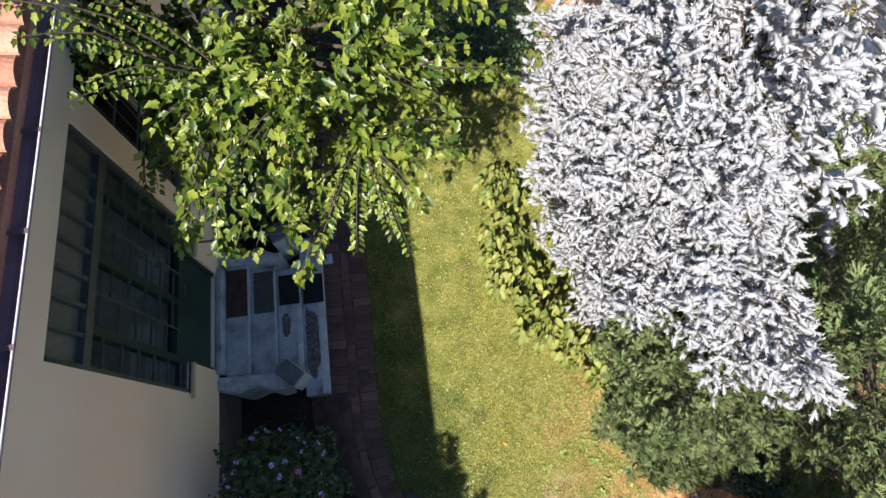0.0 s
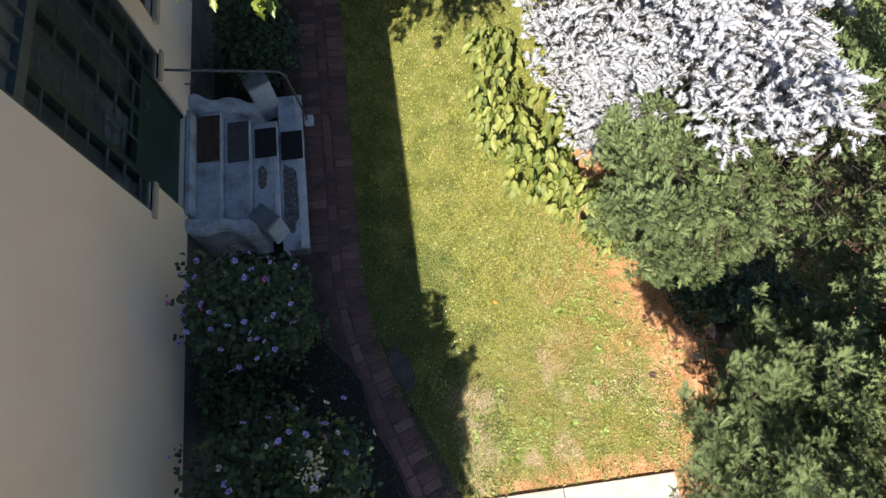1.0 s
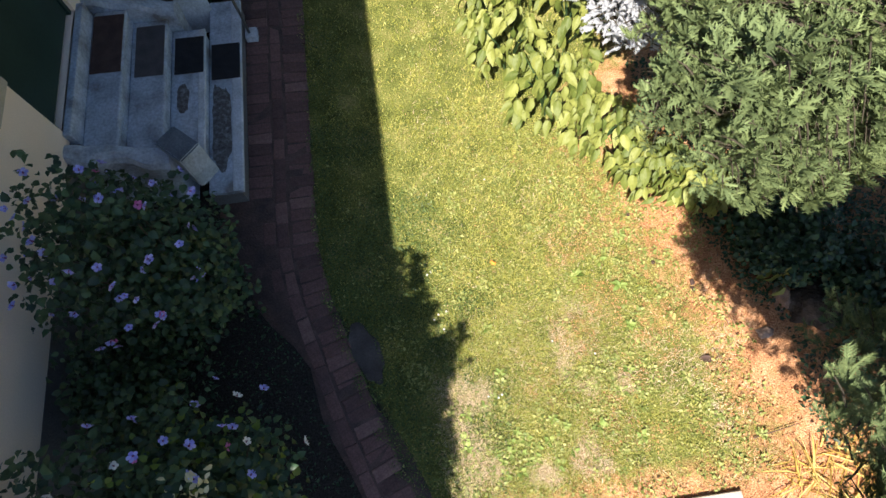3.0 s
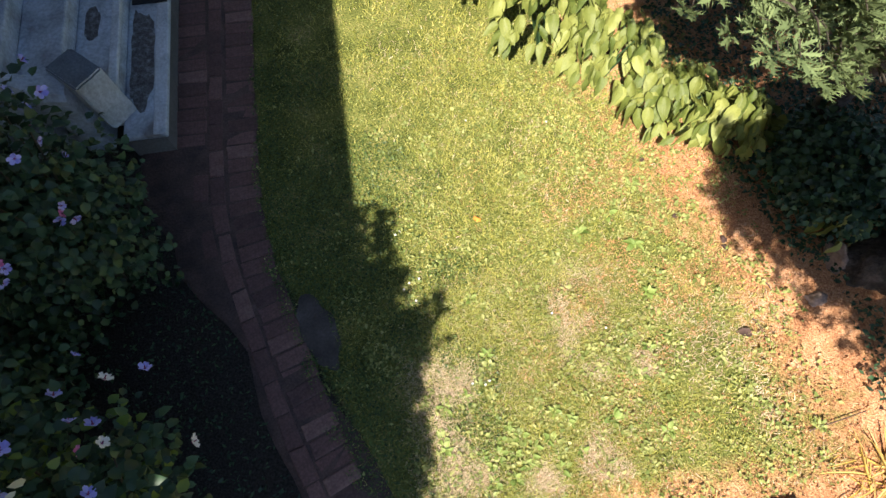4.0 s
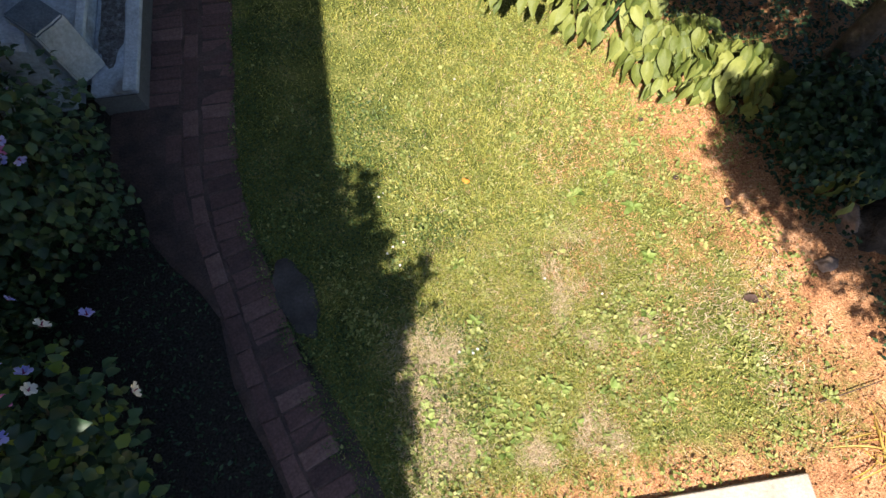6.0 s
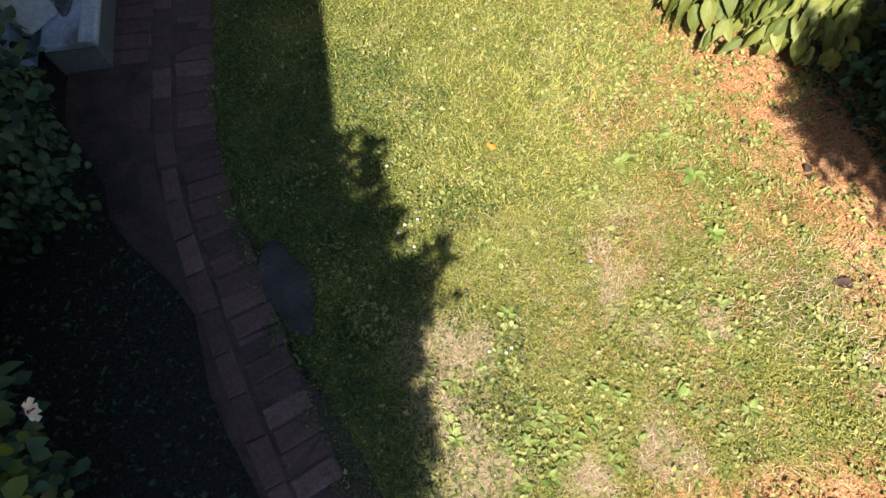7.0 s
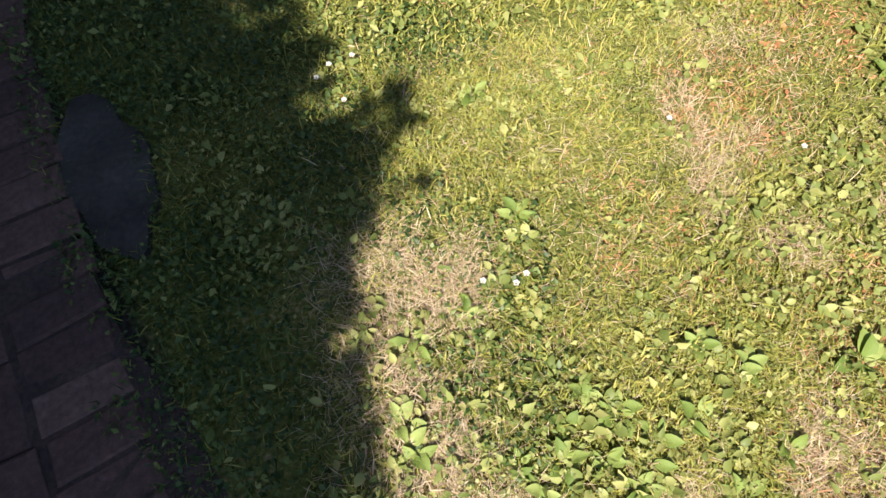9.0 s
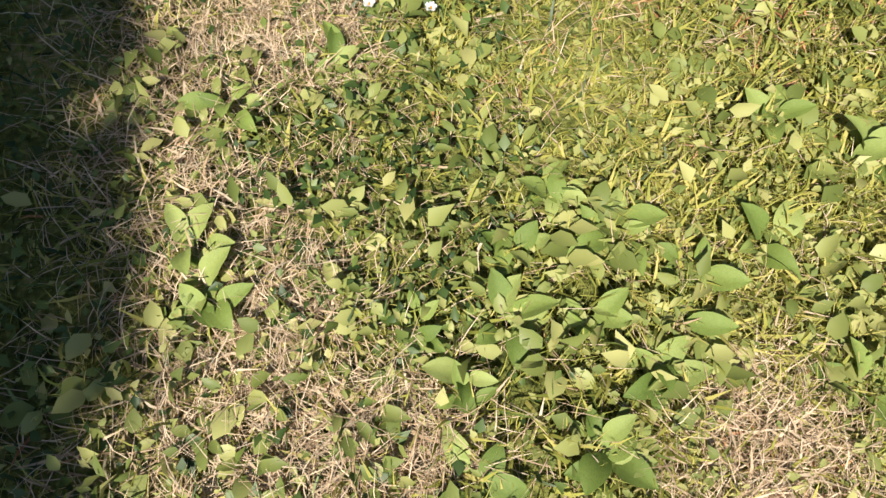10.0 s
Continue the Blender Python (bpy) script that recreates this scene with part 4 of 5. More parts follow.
            for k in range(m):
                v = (k + .6) / m
                p = q + tw * (ln * v) + up * (-sag * (ln * v) ** 2 + r.uniform(-.015, .015))
                tried += 1
                bend = tw * (1 - .35 * v) + d * (.35 * v)
                if k == m - 1:
                    put(p, bend, lat, 0.0, 1.0, coarse)
                if triple and k < m - 1:
                    put(p, bend * .6, lat, .55, .95, coarse)
                    put(p, bend * .6, lat, -.55, .95, coarse)
                    put(p, bend * .5 + up * .45, lat, 0.0, .8, coarse)
                else:
                    put(p, bend * .8, lat, .5 if k % 2 else -.5, .95, coarse)
        put(limb(.97), limb(1.0) - limb(.9), side, 0.0, 1.15, False)
        if bare and len(O) - grown < 0.5 * tried:
            del rods[before:]
    part("branchwork", rod_mesh("branchwork", rods, 4), M_TWIG, root)["kind"] = "stuff"
    O, F, U, S = map(np.array, (O, F, U, S))
    axes = frames_of(F, U)
    kind = np.array(K)
    pieces = [strew(tv, tt, O[kind == i], axes[kind == i], S[kind == i]) for i, (tv, tt) in enumerate(spray + deep_spray + list(fine))]
    v, f = merge(pieces)
    crown = new("crown", sheet_mesh("crown", v, f, mat))
    crown.parent = root
    crown["kind"] = "stuff"
    return root


def plump_shoot(needles, seed, core=0.11, thin=0.05):
    """A fir shoot of unit length: close-set needles that merge along the stem and stand free at the edge."""
    r = np.random.default_rng(seed)
    vs = [(0, core * .45, 0), (0, -core * .45, 0), (.55, core, .0), (.55, -core, .0), (1.0, 0, .03), (.45, 0, core * .7)]
    ts = [(0, 5, 2), (1, 3, 5), (2, 5, 4), (3, 4, 5), (0, 1, 5)]
    for k in range(needles):
        u, sgn = .10 + .85 * (k // 2) / (needles / 2), 1 if k % 2 else -1
        ln = .36 * (1 - .4 * u) * r.uniform(.8, 1.15)
        n = len(vs)
        vs += [(u - thin, sgn * core * .3, .02), (u + thin, sgn * core * .3, .02), (u + .62 * ln, sgn * (.06 + .8 * ln), r.uniform(-.04, .20))]
        ts.append((n, n + 1, n + 2) if sgn < 0 else (n, n + 2, n + 1))
    return np.array(vs, float), np.array(ts)


def frond(seed, shoots, needles, core=0.11, thin=0.05):
    """A plump tuft of unit length: shoots fanned forwards, sideways and up from a short stem."""
    r = np.random.default_rng(seed)
    O, F, L = [(0.35, 0, 0)], [(1, r.uniform(-.1, .1), .15)], [0.55]
    for i in range(shoots):
        a = (i + r.uniform(-.2, .2)) / (shoots - 1) * math.pi
        lift = r.uniform(.0, .35) if i % 2 else r.uniform(.45, .9)
        O.append((0.05 + 0.30 * math.sin(a) + r.uniform(-.06, .06), .05 * math.cos(a), .04 * lift))
        F.append((.25 + .75 * math.sin(a), .95 * math.cos(a), lift))
        L.append(0.48 * r.uniform(.8, 1.15))
    F = np.array(F, float)
    tv, tt = plump_shoot(needles, seed + 90, core, thin)
    return strew(tv, tt, np.array(O, float), frames_of(F, np.array([0, 0, 1.0]) + r.normal(0, .25, (len(F), 3))), np.array(L))


def finger(seed, needles, spread, thick, core):
    """A spruce shoot of unit length: a slim pale core with many needles standing out all round."""
    tv, tt = shoot(needles, spread, False, seed, thick)
    vs, ts, k0 = [], [], len(tv)
    for u, q in ((0, .6), (.6, 1.0)):
        vs += [(u, core * q * math.cos(2.094 * k), core * q * math.sin(2.094 * k)) for k in range(3)]
    vs.append((1.0, 0, 0))
    for k in range(3):
        p, q = k0 + k, k0 + (k + 1) % 3
        ts += [(p, q, p + 3), (q, q + 3, p + 3), (p + 3, q + 3, k0 + 6)]
    return np.concatenate([tv, np.array(vs)]), np.concatenate([tt, np.array(ts)])


FRONDS = [frond(s, 6, 8) for s in range(5)]
FINE_FRONDS = [frond(60 + s, 7, 16, 0.045, 0.026) for s in range(4)]
COARSE_FRONDS = [frond(20 + s, 5, 5) for s in range(3)]
FINGERS = [finger(10 + s, 12, 0.30, 0.10, 0.20) for s in range(4)]
DEEP_FINGERS = [finger(30 + s, 8, 0.32, 0.12, 0.24) for s in range(2)]


def fir_reach(z, a):
    """Low boughs reach far over the lawn's edge; higher ones are shorter, and shortest where the spruce's bough lies over them."""
    d = math.degrees(a % (2 * math.pi))
    low = float(np.interp(d, [0, 80, 120, 150, 162, 180, 193, 200, 211, 219, 228, 242, 252, 290, 330, 360], [1.5, 1.3, 1.2, 1.45, 1.62, 1.76, 1.86, 1.78, 1.42, 1.0, .8, .8, 1.3, 1.5, 1.5, 1.5]))
    high = float(np.interp(d, [0, 60, 120, 150, 210, 240, 256, 300, 360], [1.4, .9, .5, .35, .35, .7, 1.4, 1.5, 1.4]))
    k = min(1.0, max(0.0, (z - 2.6) / 0.3))
    return (low + (high - low) * k) * max(0.05, 1 - max(0.0, z - 3.2) / 1.6)


def near_fir_reach(z, a):
    """A full crown that hangs out over the lawn's edge."""
    d = math.degrees(a % (2 * math.pi))
    out = float(np.interp(d, [0, 100, 114, 126, 140, 148, 156, 166, 174, 184, 205, 360], [1.8, 1.88, 1.85, 1.95, 1.97, 1.96, 2.12, 2.10, 1.95, 1.7, 1.45, 1.6]))
    return out * (1 - .16 * min(1.0, max(0.0, (z - 2.8) / .4))) * max(0.05, 1 - max(0.0, z - 3.4) / 3.2) ** 0.85


def spruce_reach(z, a):
    """Longest to the far end of the border, with two long low boughs at the near end."""
    c, q, d = math.cos(a), math.sin(a), math.degrees(a % (2 * math.pi))
    low = 0.82 + 0.18 * min(1.0, max(0.0, (z - 1.2) / 1.2))
    end = 2.62 if q > 0 else 1.42 + 1.08 * math.exp(-((d - 270) / 13) ** 2) * (2.6 < z < 3.6) + 0.62 * math.exp(-((d - 245) / 9) ** 2) * (1.1 < z < 3.4)
    return low * (1 - max(0.0, z - 3.5) / 4.2) ** 0.85 / math.hypot(c / (1.30 if c < 0 else 1.5), q / end) if z < 7.5 else 0.1


conifer("fir_tree", (5.7, -0.7, 0), 1.9, 4.0, fir_reach, 0.09, M_NEEDLE,
        "green conifer with drooping feathery branches over needle litter", 7, 12, FRONDS, COARSE_FRONDS, 0.165, 0.080, 21, fan=.46, gap=.125, angle=50, tilt=.25, loose=.2, tuft=(.30, .24, .16), girth=.5, back=0.3, holes=-0.24, fine_top=3.4,
        extra=((156, 212, 1.9, 2.5, 38), (150, 204, 2.35, 2.65, 8), (252, 330, 2.3, 3.4, 16)))
conifer("fir_tree", (5.85, -3.5, 0), 2.4, 6.2, near_fir_reach, 0.07, M_NEEDLE,
        "green conifer with long soft branches at the lawn's edge", 11, 12, FRONDS, COARSE_FRONDS, 0.150, 0.076, 24, fan=.46, gap=.12, angle=50, tilt=.2, loose=.2, tuft=(.30, .20, .08), back=0.22, holes=-0.30, fine_top=3.8, fine=FINE_FRONDS, fine_if=lambda x, y, z: x < 4.7 and y > -3.15,
        extra=((118, 152, 2.15, 2.55, 18), (140, 158, 2.45, 2.9, 18), (154, 178, 2.55, 2.95, 26), (160, 225, 2.4, 3.05, 16), (122, 172, 2.9, 3.7, 14), (84, 118, 2.4, 3.0, 9)))
conifer("blue_spruce", (4.95, 1.4, 0), 1.0, 7.1, spruce_reach, 0.07, M_SILVER,
        "tall silver-blue spruce with dense pale needles in full sun", 15, 13, FINGERS, DEEP_FINGERS, 0.116, 0.056, 22, fan=.46, gap=.10, sag=.35, tilt=0.15, loose=.38, tuft=(.24, .16, .10), triple=True, holes=-0.36, fine_top=5.0,
        bare=lambda x, y, z: y < 0.0 and x > 5.45,
        extra=((254, 281, 2.75, 3.45, 11), (242, 252, 1.9, 3.0, 3), (238, 249, 1.25, 1.85, 6)))
conifer("fir_tree", (7.9, 0.9, 0), 1.4, 5.0, lambda z, a: 2.0 * (1 - max(0.0, z - 2.4) / 3.0) ** 0.85 if z < 5.3 else 0.1, 0.13, M_NEEDLE,
        "green conifer standing behind the silver spruce", 7, 9, COARSE_FRONDS, COARSE_FRONDS, 0.24, 0.13, 23)


def broad_tree(name, at, centre, radii, trunk_h, n_limbs, n_sprigs, per_sprig, leaf, mat, label, seed, template=(LOBED, LOBED_T), trunk_r=0.09, hang=0.35, lobes=(), bare=None, sprays=()):
    """A broadleaf tree: trunk, limbs to many sprigs on the shell of the crown, and leaves along each sprig."""
    r = np.random.default_rng(seed)
    root = thing(name, label, "tree", at)
    c, R = np.array(centre) - np.array(at), np.array(radii)
    fork = np.array([c[0] * .3, c[1] * .3, trunk_h])
    part("trunk", tube(bmesh.new(), [(0, 0, -.1), (0.01, 0, .2), tuple(fork * .6 + np.array([.03, .02, 0])), tuple(fork)], [trunk_r * 1.4, trunk_r, trunk_r * .8, trunk_r * .65], 10), M_BARK, root, smooth=True)
    ends, rods = [], []
    for i in range(n_limbs):
        d = r.normal(0, 1, 3)
        d /= np.linalg.norm(d)
        e = c + R * d * r.uniform(.45, .75)
        mid = fork * .45 + e * .55 + np.array([0, 0, .12]) + r.normal(0, .08, 3)
        rods.append(([tuple(fork), tuple(mid), tuple(e)], [trunk_r * .55, trunk_r * .3, trunk_r * .1]))
        ends.append(e)
    part("branchwork", rod_mesh("branchwork", rods, 6), M_BARK, root)["kind"] = "stuff"
    ends = np.array(ends)
    twigs, O, F, U, S = [], [], [], [], []
    for i in range(n_sprigs):
        d = r.normal(0, 1, 3)
        d /= np.linalg.norm(d)
        tip = c + R * d * r.uniform(.55, 1.08) * (1 + .25 * noise.noise(tuple(d * 2.3 + seed)))
        for where, wide, share in lobes:
            if r.random() < share:
                tip = np.array(where) - np.array(at) + d * wide * r.random()
        if bare and bare(tip[0] + at[0], tip[1] + at[1]):
            continue
        near = ends[np.argmin(((ends - tip) ** 2).sum(1))]
        way = tip - near
        ln = min(np.linalg.norm(way), 0.65)
        way = way / (np.linalg.norm(way) + 1e-6)
        s = tip - way * ln + np.array([0, 0, .05])
        tip = tip + np.array([0, 0, -hang * ln * r.random()])
        mid = (s + tip) / 2 + np.array([0, 0, .06])
        twigs.append(([tuple(s), tuple(mid), tuple(tip)], [0.007, 0.005, 0.002]))
        k = r.integers(int(per_sprig * .6), int(per_sprig * 1.3) + 1)
        u = r.random(k) ** 0.8
        p = s[None] * ((1 - u) ** 2)[:, None] + mid[None] * (2 * u * (1 - u))[:, None] + tip[None] * (u ** 2)[:, None]
        O.append(p + r.normal(0, .035, (k, 3)))
        F.append(way[None] * .6 + r.normal(0, .6, (k, 3)) + np.array([0, 0, -.35]))
        U.append(np.array([0, 0, 1.0])[None] + r.normal(0, .45, (k, 3)))
        S.append(leaf * r.uniform(.65, 1.25, k))
    # long arching outer sprays with leaves set alternately
    for tip in sprays:
        tip = np.array(tip, float) - np.array(at)
        near = ends[np.argmin(((ends - tip) ** 2).sum(1))]
        way = tip - near
        ln = min(np.linalg.norm(way), 0.95)
        way = way / np.linalg.norm(way)
        s = tip - way * ln + np.array([0, 0, -.02])
        mid = (s + tip) / 2 + np.array([0, 0, .16 * ln]) + r.normal(0, .03, 3)
        twigs.append(([tuple(s), tuple(s * .5 + mid * .5 + np.array([0, 0, .02])), tuple(mid), tuple(mid * .5 + tip * .5 + np.array([0, 0, .02])), tuple(tip)], [0.009, 0.008, 0.006, 0.004, 0.002]))
        k = int(ln / .021)
        u = (np.arange(k) + .8) / k
        p = s[None] * ((1 - u) ** 2)[:, None] + mid[None] * (2 * u * (1 - u))[:, None] + tip[None] * (u ** 2)[:, None]
        lat = np.cross(way, [0, 0, 1.0])
        lat /= np.linalg.norm(lat) + 1e-6
        sg = np.where(np.arange(k) % 2, 1.0, -1.0)[:, None]
        O.append(p + lat * sg * .012)
        F.append(way[None] * .45 + lat * sg * r.uniform(.4, 1.0, (k, 1)) + r.normal(0, .25, (k, 3)) + np.array([0, 0, -.25]))
        U.append(np.array([0, 0, 1.0])[None] + r.normal(0, .35, (k, 3)))
        S.append(leaf * r.uniform(.7, 1.15, k) * (1.1 - .5 * u))
    part("twigwork", rod_mesh("twigwork", twigs, 4), M_TWIG, root)["kind"] = "stuff"
    O, F, U, S = map(np.concatenate, (O, F, U, S))
    v, f = strew(*template, O, frames_of(F, U), np.stack([S, S * .8, S], 1))
    crown = new("crown", sheet_mesh("crown", v, f, mat))
    crown.parent = root
    crown["kind"] = "stuff"
    return root


broad_tree("fruit_tree", (1.0, 3.6, 0), (1.52, 2.72, 3.72), (1.82, 2.22, 0.90), 2.3, 26, 680, 27, 0.092, M_LEAF,
           "small broadleaf tree with lobed sunlit leaves near the eave", 31, bare=lambda x, y: x < 0.6 and y < 2.4,
           sprays=[(2.42, .40, 3.48), (2.30, .55, 3.52), (2.02, .48, 3.48), (1.72, .47, 3.5), (1.80, .62, 3.56), (1.60, .70, 3.55), (1.12, 1.02, 3.52), (1.30, .95, 3.6), (.50, 1.02, 3.5), (.44, 1.22, 3.5), (.62, 1.12, 3.62),
                   (.80, 1.25, 3.7), (.50, 1.30, 4.5), (.56, 1.42, 4.5), (.60, 1.66, 4.5), (.38, 1.52, 4.82), (.42, 1.80, 4.80), (.20, 1.70, 4.95), (.66, 1.95, 4.6), (3.08, 1.50, 3.5), (3.35, 1.95, 3.5), (2.9, 1.3, 3.55), (2.7, .95, 3.55), (2.55, .75, 3.5)])
broad_tree("wall_tree", (0.6, -4.9, 0), (0.50, -5.20, 3.75), (0.52, 1.38, 0.75), 2.6, 18, 560, 22, 0.095, M_LEAF,
           "broadleaf tree growing close to the house wall", 32,
           lobes=(((1.08, -3.30, 3.6), 0.20, 0.022), ((1.06, -3.80, 3.6), 0.20, 0.026), ((1.32, -4.14, 3.6), 0.26, 0.030), ((1.08, -4.44, 3.6), 0.20, 0.03), ((0.98, -4.90, 3.6), 0.24, 0.08), ((0.96, -5.30, 3.6), 0.26, 0.08),
                  ((0.84, -3.25, 3.6), 0.20, 0.03), ((0.86, -3.62, 3.6), 0.24, 0.04), ((0.90, -4.02, 3.6), 0.26, 0.05)))


def petals(n, seed):
    """An open flower of unit width: n cupped petals."""
    bm = bmesh.new()
    r = random.Random(seed)
    for k in range(n):
        a = 2 * math.pi * k / n
        rot = Matrix.Rotation(a, 3, "Z")
        pts = [(0.05, 0, 0), (.26, -.22, .16), (.27, 0, .11), (.26, .22, .17), (.46, -.20, .27 + r.uniform(-.07, .09)), (.54, 0, .21 + r.uniform(-.05, .05)), (.47, .18, .28 + r.uniform(-.07, .07))]
        v = [bm.verts.new(rot @ Vector(p)) for p in pts]
        for f in ((0, 1, 2), (0, 2, 3), (1, 4, 5, 2), (2, 5, 6, 3)):
            bm.faces.new([v[i] for i in f])
    return bm


def flower_mesh(name, mat, seed):
    bm = petals(5, seed)
    bm2 = bmesh.ops.create_cone(bm, cap_ends=True, segments=6, radius1=.09, radius2=.03, depth=.28, matrix=Matrix.Translation((0, 0, .16)))
    heart = {f for v in bm2["verts"] for f in v.link_faces}
    for f in heart:
        f.material_index = 1
    me = bpy.data.meshes.new(name)
    bm.to_mesh(me)
    bm.free()
    me.materials.append(mat)
    me.materials.append(M_HEART)
    return me


def bloom_mesh(mat, seed):
    me = bpy.data.meshes.new("flower")
    bm = petals(5, seed)
    bm.to_mesh(me)
    bm.free()
    me.materials.append(mat)
    return me


def stamen_mesh():
    """The column in a flower's throat: a narrow cone with a knobbed tip."""
    bm = tube(bmesh.new(), [(0, 0, -.02), (0, 0, .06), (.01, 0, .20), (.02, .005, .30), (.02, .005, .34)], [.10, .07, .035, .045, .02], 6)
    me = bpy.data.meshes.new("stamen")
    bm.to_mesh(me)
    bm.free()
    me.materials.append(M_HEART)
    return me


F_MAUVE = [bloom_mesh(M_MAUVE, s) for s in range(3)]
F_PINK = [bloom_mesh(M_PINK, s) for s in (4, 5)]
F_WHITE = [bloom_mesh(M_WHITEPETAL, s) for s in (6, 7)]
STAMEN = stamen_mesh()


def flowering_shrub(name, at, top, radii, leaves, flowers, label, seed, lime=0.0, flare=0.0, cream=None):
    """A shrub of upright stems with leaves in a mound, and open flowers on its outside."""
    r = np.random.default_rng(seed)
    root = thing(name, label, "shrub", at)
    leaves = int(leaves * 1.5)
    R = np.array([radii[0], radii[1], top * .5])
    c = np.array([0, 0, top * .55])
    rods = []
    for i in range(18):
        d = r.normal(0, 1, 3)
        d[2] = abs(d[2]) + .5
        d /= np.linalg.norm(d)
        e = c + R * d * .8
        rods.append(([(r.uniform(-.08, .08), r.uniform(-.08, .08), -.03), tuple(e * .5 + np.array([0, 0, .1])), tuple(e)], [.010, .007, .003]))
    part("stemwork", rod_mesh("stemwork", rods, 5), M_TWIG, root)["kind"] = "stuff"
    d = r.normal(0, 1, (leaves, 3))
    d /= np.linalg.norm(d, axis=1, keepdims=True)
    lump = np.array([1 + .35 * noise.noise(tuple(q * 2.6 + seed)) + .22 * noise.noise(tuple(q * 7 + seed)) for q in d])
    p = c + R * d * (r.random(leaves) ** .4 * lump)[:, None]
    p[:, 2] = np.maximum(p[:, 2], .05)
    p[:, :2] *= (1 - flare + flare * np.clip(p[:, 2:3] / top * 1.1, 0, 1))
    F = d * .5 + r.normal(0, .55, (leaves, 3)) + np.array([0, 0, -.1])
    U = np.array([0, 0, 1.0]) + d * .5 + r.normal(0, .35, (leaves, 3))
    S = r.uniform(.032, .062, leaves)
    v, f = strew(LEAF8, LEAF8_T, p, frames_of(F, U), np.stack([S, S * .95, S * 1.6], 1))
    tone = (r.random(leaves) < lime * (d[:, 0] > -.1)).astype(np.int32).repeat(len(LEAF8_T))
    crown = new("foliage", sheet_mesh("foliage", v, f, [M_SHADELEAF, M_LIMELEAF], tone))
    crown.parent = root
    crown["kind"] = "stuff"
    if cream:
        m = 60
        o = np.array(cream) + r.normal(0, 1, (m, 3)) * np.array([.05, .09, .04])
        v, f = strew(LEAF8, LEAF8_T, o, frames_of(r.normal(0, .8, (m, 3)), np.array([0, 0, 1.0]) + r.normal(0, .5, (m, 3))), np.stack([r.uniform(.03, .05, m), r.uniform(.022, .034, m), np.full(m, .05)], 1))
        pale = new("pale_leaves", sheet_mesh("pale_leaves", v, f, M_CREAMLEAF))
        pale.parent = root
        pale["label"] = "cluster of cream-yellow leaves"
    for meshes, count in flowers:
        for i in range(count):
            up = min(.97, 0.08 + 0.88 * (i + r.uniform(-1.5, 2.5)) / count)
            turn = i * 2.4 + count + r.uniform(-1.1, 1.1)
            q = np.array([math.cos(turn) * math.sqrt(1 - up * up), math.sin(turn) * math.sqrt(1 - up * up), up])
            ob = new("flower", meshes[i % len(meshes)])
            ob.parent = root
            k = 1.0 + .35 * noise.noise(tuple(q * 2.6 + seed)) + .22 * noise.noise(tuple(q * 7 + seed))
            spot = c + R * q * (k * r.uniform(.96, 1.06))
            spot[:2] *= 1 - flare + flare * min(1.0, spot[2] / top * 1.1)
            ob.location = spot
            face = (Vector(q) + Vector((.3, .0, .25)) + Vector(r.normal(0, .45, 3))).normalized()
            ob.rotation_mode = "QUATERNION"
            ob.rotation_quaternion = face.to_track_quat("Z", "Y")
            s = r.uniform(.042, .062)
            ob.scale = (s, s * r.uniform(.75, 1.0), s)
            heart = new("stamen", STAMEN)
            heart.parent = ob
    return root


flowering_shrub("hibiscus_shrub", (0.80, -1.06, 0), 1.98, (0.60, 0.54), 3800, [(F_MAUVE, 62), (F_PINK, 8)],
                "dark hibiscus shrub with mauve and pink flowers beside the steps", 41)
flowering_shrub("hibiscus_shrub", (1.05, -2.66, 0), 2.0, (0.94, 0.76), 4800, [(F_WHITE, 16), (F_MAUVE, 40), (F_PINK, 4)],
                "hibiscus shrub with white and mauve flowers and lime leaves", 42, lime=0.10, flare=0.6, cream=(0.38, 0.14, 1.86))
flowering_shrub("border_shrub", (0.42, -1.72, 0), 1.0, (0.36, 0.5), 1800, [], "low dark leafy shrub against the plinth", 46)
flowering_shrub("border_shrub", (5.68, -1.12, 0), 0.62, (0.46, 0.48), 2600, [], "low dark leafy shrub filling in the shade under the conifers", 47)
# added shrub, not seen: its dark leaves stand in for missing ground shade
flowering_shrub("border_shrub", (6.35, -1.75, 0), 0.6, (0.55, 0.6), 2200, [], "low dark leafy shrub filling in the shade under the conifers", 48)
flowering_shrub("border_shrub", (0.72, 2.55, 0), 1.25, (0.5, 0.55), 2400, [],
                "dark leafy shrub against the wall beyond the steps", 43)
flowering_shrub("border_shrub", (2.2, 4.9, 0), 1.3, (0.95, 0.75), 3200, [], "dark leafy shrub at the far end of the lawn", 44)
flowering_shrub("border_shrub", (3.7, 4.7, 0), 1.2, (0.9, 0.75), 3200, [], "dark leafy shrub at the far end of the lawn", 45)


